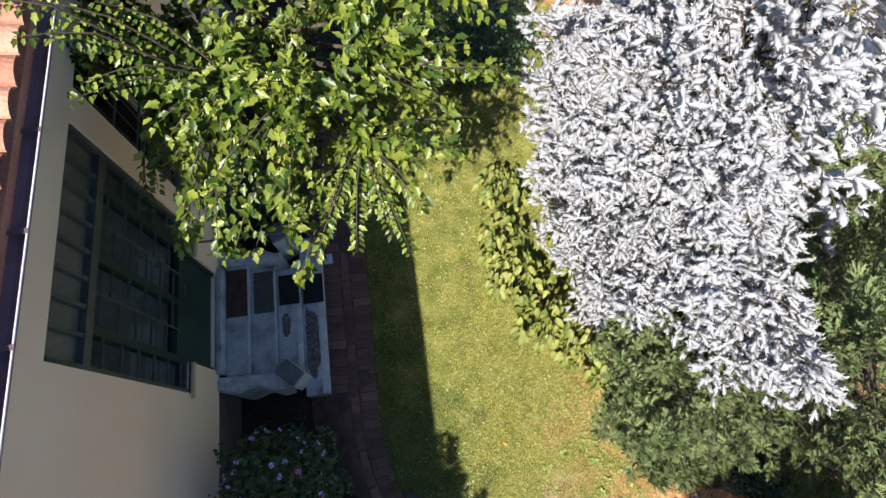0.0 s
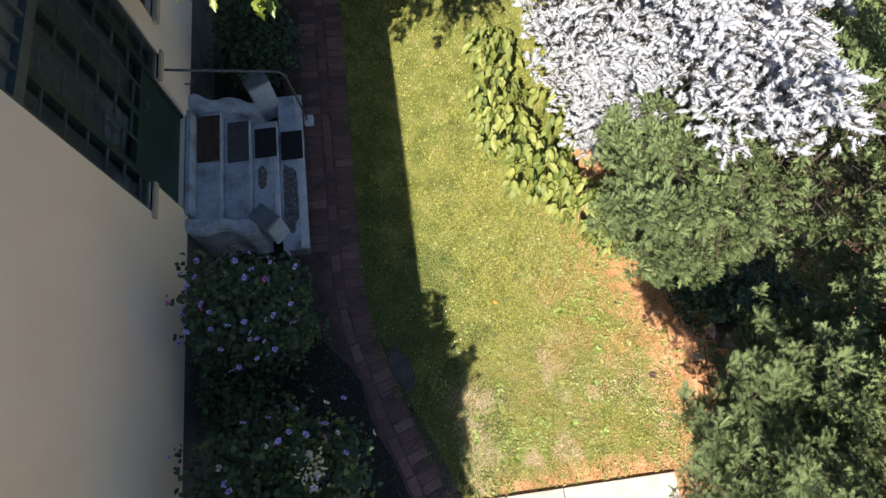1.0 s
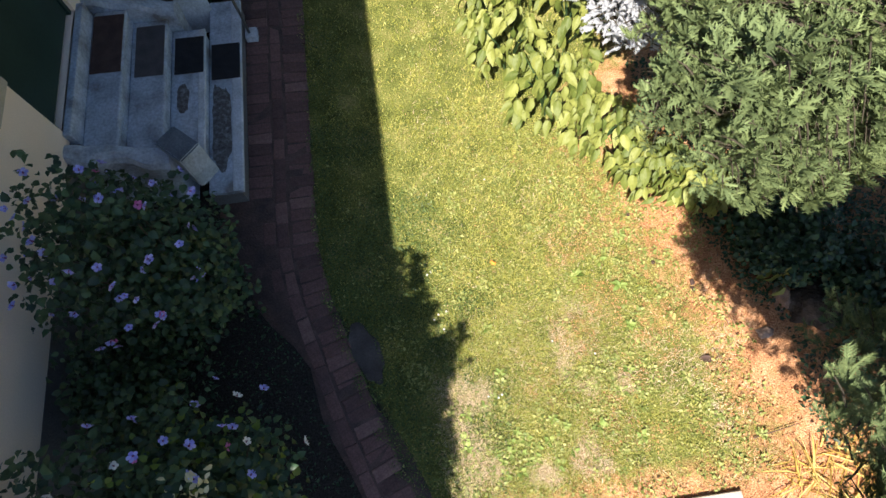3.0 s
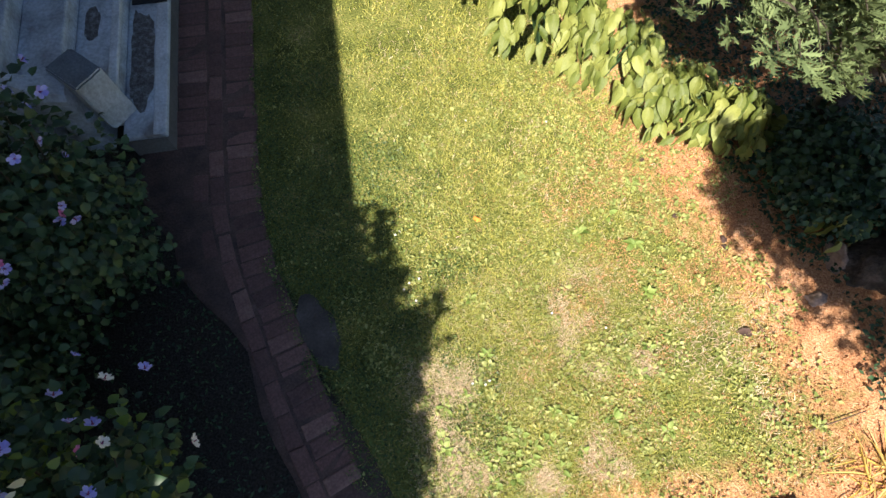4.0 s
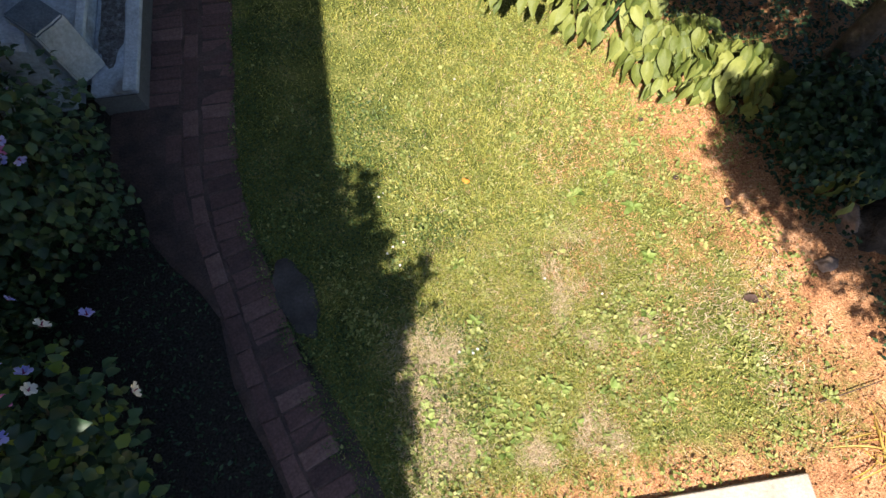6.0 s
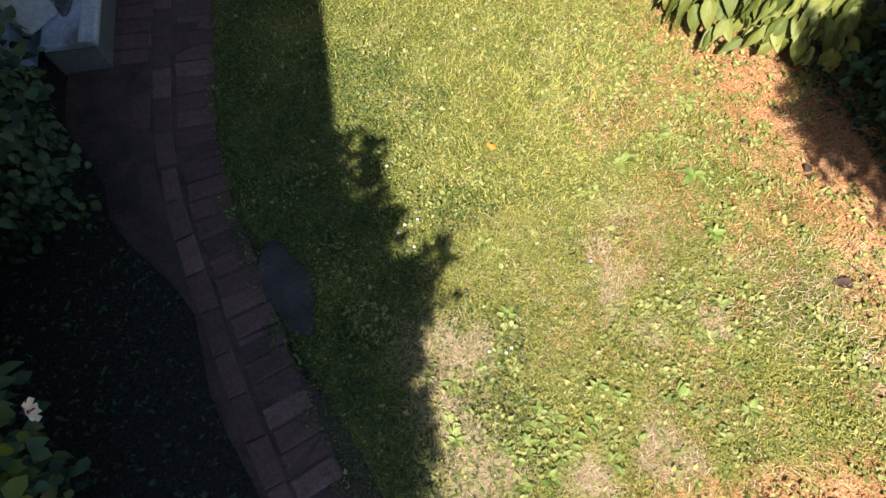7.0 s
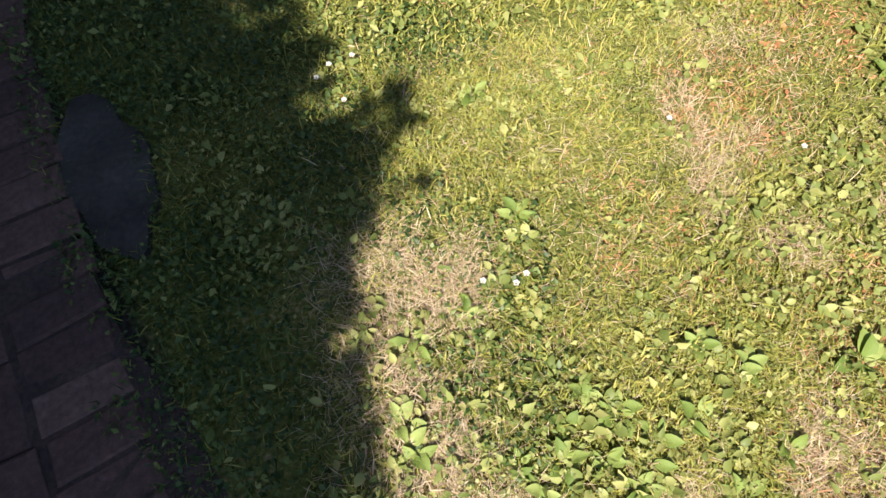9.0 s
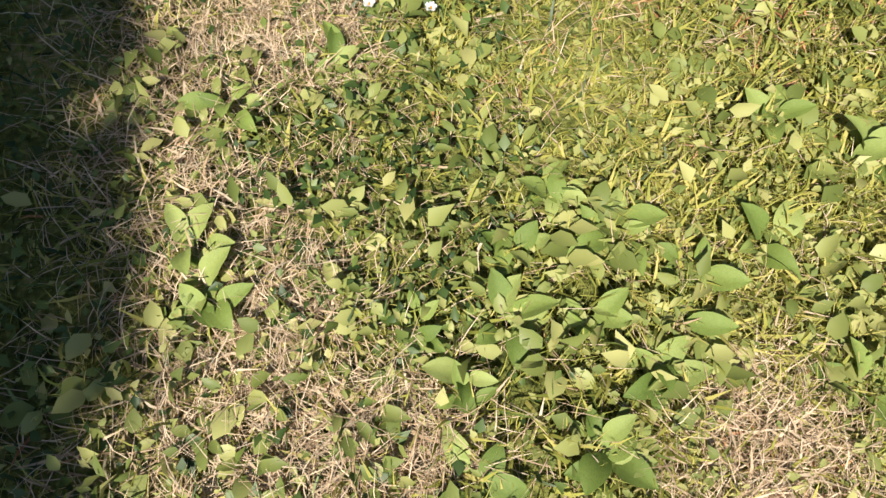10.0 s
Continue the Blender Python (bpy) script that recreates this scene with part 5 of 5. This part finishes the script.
# large drooping leaves along the border
def big_leaf_mesh(seed):
    r = random.Random(seed)
    bm = bmesh.new()
    n, w = 7, 5
    rows = []
    for i in range(n):
        u = i / (n - 1)
        half = 0.26 * math.sin(math.pi * min(1, 0.06 + u * 0.94) ** 0.72) ** 0.9 if i < n - 1 else 0.0
        row = []
        for j in range(w):
            t = 2 * j / (w - 1) - 1
            x, y = u, half * t
            z = 0.12 * u - 0.45 * u * u + 0.16 * abs(t) * (1 - u) + 0.045 * math.sin(10 * u + 2 * t + seed) * abs(t)
            row.append(bm.verts.new((x, y, z + r.uniform(-.006, .006))))
        rows.append(row)
    for a, b in zip(rows, rows[1:]):
        for j in range(w - 1):
            bm.faces.new((a[j], a[j + 1], b[j + 1], b[j]))
    bmesh.ops.remove_doubles(bm, verts=bm.verts, dist=0.004)
    tube(bm, [(-.45, 0, -.30), (-.2, 0, -.08), (0, 0, 0), (.45, 0, .0), (.85, 0, -.19)], [.014, .013, .011, .008, .003], 4)
    me = bpy.data.meshes.new("leaf")
    bm.to_mesh(me)
    bm.free()
    me.materials.append(M_BIGLEAF)
    me.shade_smooth()
    return me


BIG = [big_leaf_mesh(s) for s in range(4)]


def leafy_clump(at, spread, height, leaves, size, seed):
    r = np.random.default_rng(seed)
    root = thing("broadleaf_plant", "border plant with large drooping pale green leaves", "plant", at, group="broad-leaved plants along the lawn")
    bm = bmesh.new()
    for i in range(7):
        a, q = r.uniform(0, 6.28), r.uniform(.3, .8)
        tube(bm, [(0, 0, -.02), (math.cos(a) * spread[0] * q * .5, math.sin(a) * spread[1] * q * .5, height * .6), (math.cos(a) * spread[0] * q, math.sin(a) * spread[1] * q, height * .9)], [.010, .008, .004], 5)
    part("stemwork", bm, M_SHADELEAF, root)["kind"] = "stuff"
    for i in range(leaves):
        a = r.uniform(0, 2 * math.pi)
        q = math.sqrt(r.random())
        z = 0.06 + height * (1.0 - 0.5 * q * q) * r.uniform(.6, 1.05)
        ob = new("leaf", BIG[i % 4])
        ob.parent = root
        ob.location = (math.cos(a) * spread[0] * q, math.sin(a) * spread[1] * q, z)
        # leaves turn outwards and towards the open lawn
        yaw = math.atan2(math.sin(a) * q * .5 - 0.75, math.cos(a) * q * .6 - 0.25) + r.normal(0, .5)
        ob.rotation_euler = (r.normal(0, .5), r.uniform(.05, 1.15), yaw)
        s = size * r.uniform(.6, 1.15)
        ob.scale = (s, s, s)
    return root


for i, (x, y, sx, sy, h, n, s) in enumerate([(3.75, 2.35, .34, .40, .50, 60, .12), (3.65, 1.62, .36, .44, .55, 80, .125), (3.72, .98, .38, .40, .72, 80, .13),
                                            (4.00, .42, .40, .36, .80, 80, .14), (4.40, .02, .38, .32, .60, 95, .13), (4.80, -.40, .38, .28, .46, 95, .135), (5.16, -.58, .30, .24, .40, 70, .13),
                                            (4.35, 1.2, .34, .5, .7, 40, .14)]):
    leafy_clump((x, y, 0), (sx, sy), h, int(n * 1.45), s * 1.2, 60 + i)
leafy_clump((5.62, -1.50, 0), (.12, .14), .34, 8, .17, 75)
leafy_clump((5.62, -0.72, 0), (.16, .16), .34, 12, .17, 76)


def strap_leaf_mesh(seed):
    r = random.Random(seed)
    bm = bmesh.new()
    rows, bend = [], r.uniform(.5, 1.1)
    for i in range(7):
        u = i / 6
        half = 0.024 * (1 - u ** 3) + 0.001
        z = 0.42 * u - bend * 0.45 * u * u
        rows.append([bm.verts.new((u, -half, z + .012)), bm.verts.new((u, 0, z)), bm.verts.new((u, half, z + .012))])
    for a, b in zip(rows, rows[1:]):
        for j in range(2):
            bm.faces.new((a[j], a[j + 1], b[j + 1], b[j]))
    me = bpy.data.meshes.new("leaf")
    bm.to_mesh(me)
    bm.free()
    me.materials.append(M_STRAP)
    return me


STRAPS = [strap_leaf_mesh(s) for s in range(5)]


def strap_clump(at, n, seed):
    r = np.random.default_rng(seed)
    root = thing("strap_leaf_plant", "withered yellow strap-leaved plant on dry litter", "plant", at, group="withered strap plants")
    for i in range(n):
        ob = new("leaf", STRAPS[i % 5])
        ob.parent = root
        ob.location = (r.normal(0, .08), r.normal(0, .08), 0.005)
        ob.rotation_euler = (r.normal(0, .4), r.uniform(-.35, .25), r.uniform(0, 6.28))
        k = r.uniform(.16, .36)
        ob.scale = (k, k * 0.9, k)
    return root


for i, q in enumerate([(5.42, -3.02, 0), (5.76, -2.98, 0), (5.66, -3.4, 0)]):
    strap_clump(q, 46, 80 + i)


def rock(at, size, seed, mat, name, label):
    bm = bmesh.new()
    bmesh.ops.create_icosphere(bm, subdivisions=3, radius=1)
    for v in bm.verts:
        k = 1 + .5 * noise.noise(tuple(v.co * 1.5 + Vector((seed, 0, 0)))) + .22 * noise.noise(tuple(v.co * 3.7)) + .07 * noise.noise(tuple(v.co * 9))
        v.co = Vector((v.co.x * size[0], v.co.y * size[1], v.co.z * size[2])) * k
    ob = part(name, bm, mat, smooth=True)
    ob.location = at
    return tagged(ob, label, "stone")


rock((5.62, -1.66, 0.05), (.05, .11, .11), 3, M_STONE, "stone", "pale rough stone under the conifer")
rock((5.90, -1.74, 0.03), (.24, .20, .15), 8, M_BARK, "stump", "dark weathered stump under the conifer")
rock((5.42, -1.92, 0.01), (.075, .05, .035), 12, M_STONE, "stone", "small pale stone on needle litter")


def fallen_leaf(at, turn, size):
    v, f = strew(LEAF8, LEAF8_T, np.array([[0, 0, 0.02]]), frames_of(np.array([[math.cos(turn), math.sin(turn), .1]]), np.array([[.2, .1, 1.0]])), np.array([[size, size * .8, size * 1.6]]))
    ob = new("fallen_leaf", sheet_mesh("fallen_leaf", v, f, M_DEADLEAF))
    ob.location = at
    return tagged(ob, "curled dark brown fallen leaf on the ground", "leaf", group="fallen leaves")


for q, a, s in (((4.90, -2.09, 0), 2.7, .10), ((4.91, -1.44, 0), 1.0, .07), ((4.93, -1.50, 0), 2.0, .06), ((4.52, -.74, 0), 1.2, .06), ((4.62, -1.2, 0), .4, .05)):
    fallen_leaf(q, a, s)


def twig_on_ground(a, b):
    bm = tube(bmesh.new(), [a, ((a[0] + b[0]) / 2 + .006, (a[1] + b[1]) / 2, .02), b], [.005, .004, .003], 5)
    return tagged(part("twig", bm, M_DEADLEAF), "short dry twig on needle litter", "twig", group="twigs on the ground")


twig_on_ground((4.94, -1.98, .012), (4.98, -2.08, .012))
twig_on_ground((5.10, -1.73, .012), (5.14, -1.83, .012))
twig_on_ground((5.05, -2.72, .012), (5.45, -2.66, .02))


def daisies():
    me = flower_mesh("daisy", M_WHITEPETAL, 9)
    me.materials[1] = M_ORANGE
    for i, (x, y) in enumerate([(2.66, -1.04), (2.69, -1.02), (2.67, -1.44), (2.74, -1.53), (2.71, -1.40), (3.13, -2.12), (3.10, -2.14), (3.02, -2.12), (2.78, -1.38), (3.62, -1.75), (3.95, -1.9), (3.3, -0.2), (3.9, -.3)]):
        ob = new("daisy", me)
        ob.location = (x, y, .03)
        ob.scale = (.016, .016, .016)
        tagged(ob, "tiny white lawn daisy", "flower", group="daisies in the lawn")
    v, f = strew(LEAF8, LEAF8_T, np.array([[0, 0, .03], [0.005, 0.004, .032]]), frames_of(np.array([[1, .3, .1], [-.4, 1, .1]]), np.array([[0, 0, 1.0], [0, .2, 1]])), np.array([.04, .035]))
    ob = new("petal", sheet_mesh("petal", v, f, M_ORANGE))
    ob.location = (3.234, -1.02, 0)
    tagged(ob, "bright orange petal lying in the grass", "petal")


daisies()


def plantain_leaf_mesh(seed):
    """An ovate weed leaf with a folded midrib and wavy margin, on a short stalk."""
    r = random.Random(seed)
    bm = bmesh.new()
    rows = []
    for i in range(7):
        u = i / 6
        half = 0.30 * math.sin(math.pi * u ** 0.8) ** 0.75 if 0 < i < 6 else 0.012
        lift = 0.34 * u - 0.40 * u * u
        rows.append([bm.verts.new((0.15 + u, half * t, lift + 0.10 * abs(t) * math.sin(math.pi * u) + r.uniform(-.015, .015))) for t in (-1, -.5, 0, .5, 1)])
    for a, b in zip(rows, rows[1:]):
        for j in range(4):
            bm.faces.new((a[j], a[j + 1], b[j + 1], b[j]))
    tube(bm, [(0, 0, -.05), (.08, 0, .0), (.16, 0, .0)], [.022, .02, .016], 4)
    me = bpy.data.meshes.new("leaf")
    bm.to_mesh(me)
    bm.free()
    me.materials.append(M_PLANTAIN)
    me.shade_smooth()
    return me


PLANTAIN = [plantain_leaf_mesh(s) for s in range(4)]


def plantain(at, n, size, seed):
    r = np.random.default_rng(seed)
    root = thing("plantain_weed", "low rosette weed with oval green leaves in the lawn", "weed", at, group="rosette weeds in the lawn")
    for i in range(n):
        ob = new("leaf", PLANTAIN[i % 4])
        ob.parent = root
        ob.location = (r.normal(0, .008), r.normal(0, .008), .004 + .012 * r.random())
        ob.rotation_euler = (r.normal(0, .3), r.uniform(-.65, .1), i * 2.4 + r.uniform(-.5, .5))
        k = size * r.uniform(.6, 1.15)
        ob.scale = (k, k * r.uniform(.8, 1.1), k)
    return root


for i, (x, y) in enumerate([(2.83, -2.23), (2.97, -2.19), (2.77, -2.42), (3.11, -2.56), (3.26, -2.48), (3.06, -2.63), (3.05, -2.72), (3.18, -2.72), (3.43, -2.52), (3.59, -2.43), (3.02, -2.56),
                            (3.27, -2.64), (3.34, -2.54), (2.79, -2.49), (3.47, -2.70), (3.2, -2.42), (4.11, -2.23), (3.87, -2.46), (3.15, -1.95), (3.94, -1.21), (4.18, -1.1), (4.2, -2.07),
                            (4.17, -2.59), (3.1, -1.56), (3.31, -2.6), (3.14, -2.48), (3.2, -2.58), (4.3, -1.7), (4.4, -0.9), (4.3, -1.35), (3.62, -2.62), (3.5, -2.36)]):
    # larger ones stand at the far, drier side of the lawn
    plantain((x, y, 0), 6 + i % 4, (0.060 if x > 3.8 else 0.046) * (0.88 + 0.06 * (i % 5)), 200 + i)


# ---------------------------------------------------------------- lawn cover
def spread_points(n, x0, x1, y0, y1, rng):
    return rng.uniform(x0, x1, n), rng.uniform(y0, y1, n)


def tuft_at(x, y):
    """Fine clumping of the turf."""
    return 0.25 + 0.95 * smooth_step(NOISE(x + 31, y + 17, 22.0) * .6 + NOISE(x + 1, y + 2, 47.0) * .4, .34, .66)


def on_lawn(x, y):
    clear = (x > path_joint(y) + 0.14 + .12 * NOISE(x * 0 + 4, y + 60, 7.0)) & (x < 8) & ((y > -3.06) | (x > 4.83))
    clear &= ~((np.hypot((x - 2.07 + (y + 1.62) * .3) / .10, (y + 1.62) / .26) < 1))
    return clear


def blades(n, zone, length, width, rng, keep, lean=(.25, 1.1)):
    x, y = spread_points(n, *zone, rng)
    k = keep(x, y, rng)
    x, y = x[k], y[k]
    m = len(x)
    a = rng.uniform(0, 2 * math.pi, m)
    F = np.stack([np.cos(a), np.sin(a), rng.uniform(*lean, m)], 1)
    U = np.array([0, 0, 1.0]) + rng.normal(0, .3, (m, 3))
    L = rng.uniform(*length, m)
    W = rng.uniform(*width, m)
    return strew(BLADE, BLADE_T, np.stack([x, y, np.full(m, -.004)], 1), frames_of(F, U), np.stack([L, W, L], 1))


def flat_leaves(n, zone, size, rng, keep, ratio=.75, height=(.004, .03), template=(LEAF4, LEAF4_T)):
    x, y = spread_points(n, *zone, rng)
    k = keep(x, y, rng)
    x, y = x[k], y[k]
    m = len(x)
    a = rng.uniform(0, 2 * math.pi, m)
    F = np.stack([np.cos(a), np.sin(a), rng.uniform(-.2, .9, m)], 1)
    U = np.array([0, 0, 1.0]) + rng.normal(0, .42, (m, 3))
    L = size[0] + (size[1] - size[0]) * rng.random(m) ** 1.8
    ratio = ratio * rng.uniform(.65, 1.1, m)
    return strew(*template, np.stack([x, y, rng.uniform(*height, m)], 1), frames_of(F, U), np.stack([L, L * ratio, L * rng.uniform(.6, 2.0, m)], 1))


def rosettes(n, zone, size, rng, keep):
    """Small weeds of five to eight leaves spreading from one point."""
    x, y = spread_points(n, *zone, rng)
    k = keep(x, y, rng)
    x, y = x[k], y[k]
    m = rng.integers(5, 9, len(x))
    big = rng.uniform(*size, len(x)).repeat(m)
    x, y = x.repeat(m), y.repeat(m)
    a = np.arange(len(x)) * 2.4 + rng.normal(0, .3, len(x))
    F = np.stack([np.cos(a), np.sin(a), rng.uniform(.05, .7, len(x))], 1)
    L = big * rng.uniform(.6, 1.1, len(x))
    o = np.stack([x, y, np.full(len(x), .012)], 1) + F * (L * rng.uniform(.1, .7, len(x)))[:, None]
    return strew(LEAF8, LEAF8_T, o, frames_of(F, np.array([0, 0, 1.0]) + rng.normal(0, .25, (len(x), 3))), np.stack([L, L * rng.uniform(.6, 1.0, len(x)), L], 1))


def cover(name, pieces, mat, label, category):
    v, f = merge(pieces)
    ob = new(name, sheet_mesh(name, v, f, mat))
    return tagged(ob, label, category, kind="stuff")


NEAR, MID, FAR = (2.2, 4.2, -3.05, -1.4), (1.7, 5.2, -3.05, 0.6), (1.65, 4.6, 0.6, 5.0)


def grass_keep(base):
    return lambda x, y, r: on_lawn(x, y) & (r.random(len(x)) < base * (1 - .75 * litter_at(x, y)) * (1 - .6 * rust_at(x, y)) * (0.32 + .68 * lush_at(x, y)) * (1 - .8 * shade_turf_at(x, y)) * (1 - .6 * dry_at(x, y)) * tuft_at(x, y))


def straw_keep(base):
    return lambda x, y, r: on_lawn(x, y) & (r.random(len(x)) < base * (0.07 + .93 * dry_at(x, y)) * (1 - .6 * litter_at(x, y)) * smooth_step(x, 2.5, 2.95))


def weed_keep(base):
    return lambda x, y, r: on_lawn(x, y) & (r.random(len(x)) < base * (0.035 + .9 * weed_at(x, y)) * (1 - .6 * rust_at(x, y)) * tuft_at(x + 9, y) ** 1.5)


def shade_turf_at(x, y):
    """Turf towards the house, where its shade is put into darker leaf colours."""
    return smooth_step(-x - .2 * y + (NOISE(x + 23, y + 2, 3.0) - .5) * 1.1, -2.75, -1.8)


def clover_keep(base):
    return lambda x, y, r: on_lawn(x, y) & (r.random(len(x)) < base * (.04 + .96 * shade_turf_at(x, y)) * (1 - .7 * dry_at(x, y)) * (1 - litter_at(x, y)))


def litter_keep(base):
    return lambda x, y, r: (x < 9) & ((y > -3.06) | (x > 4.84)) & (r.random(len(x)) < base * (litter_at(x, y) + .04 + .75 * rust_at(x, y)))


g = np.random.default_rng(100)
cover("grass", [blades(130000, NEAR, (.02, .055), (.0010, .0024), g, grass_keep(1)), blades(110000, MID, (.03, .06), (.003, .006), g, grass_keep(.9)),
                blades(60000, FAR, (.03, .06), (.004, .008), g, grass_keep(.9))], M_GRASS, "short mown yellow-green lawn grass", "grass")
cover("dry_grass", [blades(150000, NEAR, (.03, .08), (.0007, .0017), g, straw_keep(1), (.0, .5)), blades(60000, MID, (.03, .065), (.002, .004), g, straw_keep(.9), (.02, .6)),
                    blades(22000, FAR, (.03, .065), (.003, .005), g, straw_keep(.9), (.02, .6))], M_STRAW, "straw-dry grass blades in bleached patches", "grass")
def litter_weed_keep(base):
    return lambda x, y, r: on_lawn(x, y) & (r.random(len(x)) < base * litter_at(x, y) * (x < 5.3) * smooth_step(NOISE(x + 71, y + 5, 6.0) * .6 + NOISE(x + 9, y + 44, 17.0) * .4, .46, .66))


def rosette_keep(base):
    return lambda x, y, r: on_lawn(x, y) & (x < 5.3) & (r.random(len(x)) < base * (.10 + .55 * weed_at(x, y) + .5 * smooth_step(x - .5 * (y + 1.5), 3.0, 4.3) * smooth_step(NOISE(x + 61, y + 15, 3.0), .35, .6)) * (1 - .5 * litter_at(x, y)))


cover("rosette_weeds", [rosettes(1500, (2.5, 5.2, -3.05, 0.4), (.016, .036), g, rosette_keep(1)), rosettes(400, (2.2, 4.2, 0.4, 3.5), (.020, .036), g, rosette_keep(1))],
      M_ROSETTE, "small pale green rosette weeds scattered over the lawn", "weeds")
cover("weeds", [flat_leaves(9000, (3.7, 5.3, -3.05, 0.2), (.014, .044), g, litter_weed_keep(1), .8, (.006, .04)), flat_leaves(10000, NEAR, (.010, .036), g, weed_keep(1), template=(LEAF8, LEAF8_T)), flat_leaves(22000, MID, (.012, .042), g, weed_keep(.9)),
                flat_leaves(5000, FAR, (.015, .045), g, weed_keep(.8)), flat_leaves(60000, NEAR, (.006, .014), g, grass_keep(.9), .85, (.003, .025)), flat_leaves(70000, MID, (.010, .022), g, grass_keep(.9), .85, (.003, .025)),
                flat_leaves(26000, FAR, (.012, .026), g, grass_keep(.9), .85, (.003, .025))],
      M_WEED, "broad-leaved weeds and clover in the lawn", "weeds")
# dark clover thickens towards the house and paints its shade into the lawn
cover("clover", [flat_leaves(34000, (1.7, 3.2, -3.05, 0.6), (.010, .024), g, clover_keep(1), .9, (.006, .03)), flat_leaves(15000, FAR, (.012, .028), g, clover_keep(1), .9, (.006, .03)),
                 blades(30000, (1.7, 3.4, -3.05, 2.0), (.03, .06), (.0025, .005), g, clover_keep(1))], M_SHADECLOVER, "deep green clover and grass by the path, coloured dark for the house's shade", "clover")
cover("needle_litter", [blades(36000, (3.0, 4.7, -3.05, .1), (.012, .034), (.002, .0045), g, lambda x, y, r: on_lawn(x, y) & (r.random(len(x)) < rust_at(x, y)), (.1, .8)),
                        blades(56000, (2.6, 6.6, -4.2, 0.6), (.02, .05), (.0015, .004), g, litter_keep(1), (-.02, .25)),
                        flat_leaves(12000, (3.9, 6.6, -3.6, .5), (.010, .032), g, litter_keep(.8), .7, (.002, .014))], M_RUST, "rust-brown fallen needles and leaf litter", "litter")


def bed_cover():
    def keep(x, y, r):
        edge_x = np.where(y > -0.2, 0.85, path_joint(y) - path_west(y) + .03)
        return (x < edge_x) & ~((y > -.15) & (y < 2.0))
    return flat_leaves(9000, (0.02, 2.0, -3.8, 4.6), (.02, .045), g, keep, .7, (.02, .12))


def conifer_shade_keep(x, y, r):
    # dark leaves follow the conifers' shade edge and darken the litter inside it
    edge_x = np.interp(y, [-3.2, -2.5, -1.9, -1.55, -.85, -.4, 0.5], [5.6, 5.5, 5.6, 5.32, 5.10, 5.0, 4.9])
    return (x > edge_x) & (np.hypot(x - 5.9, y + 1.78) > .3) & (r.random(len(x)) < .5 + .5 * (x > edge_x + .3) + smooth_step(NOISE(x + 3, y + 8, 3.0), .35, .6) * smooth_step(x - edge_x + y * .2, .3, .0) + .5 * (y > -1.2))


cover("ground_cover", [bed_cover(), flat_leaves(16000, (4.8, 7.6, -2.9, 0.9), (.028, .06), g, conifer_shade_keep, .8, (.02, .14))], M_SHADELEAF, "low dark green ground-cover leaves, massed under the conifers to deepen their shade", "ground cover")
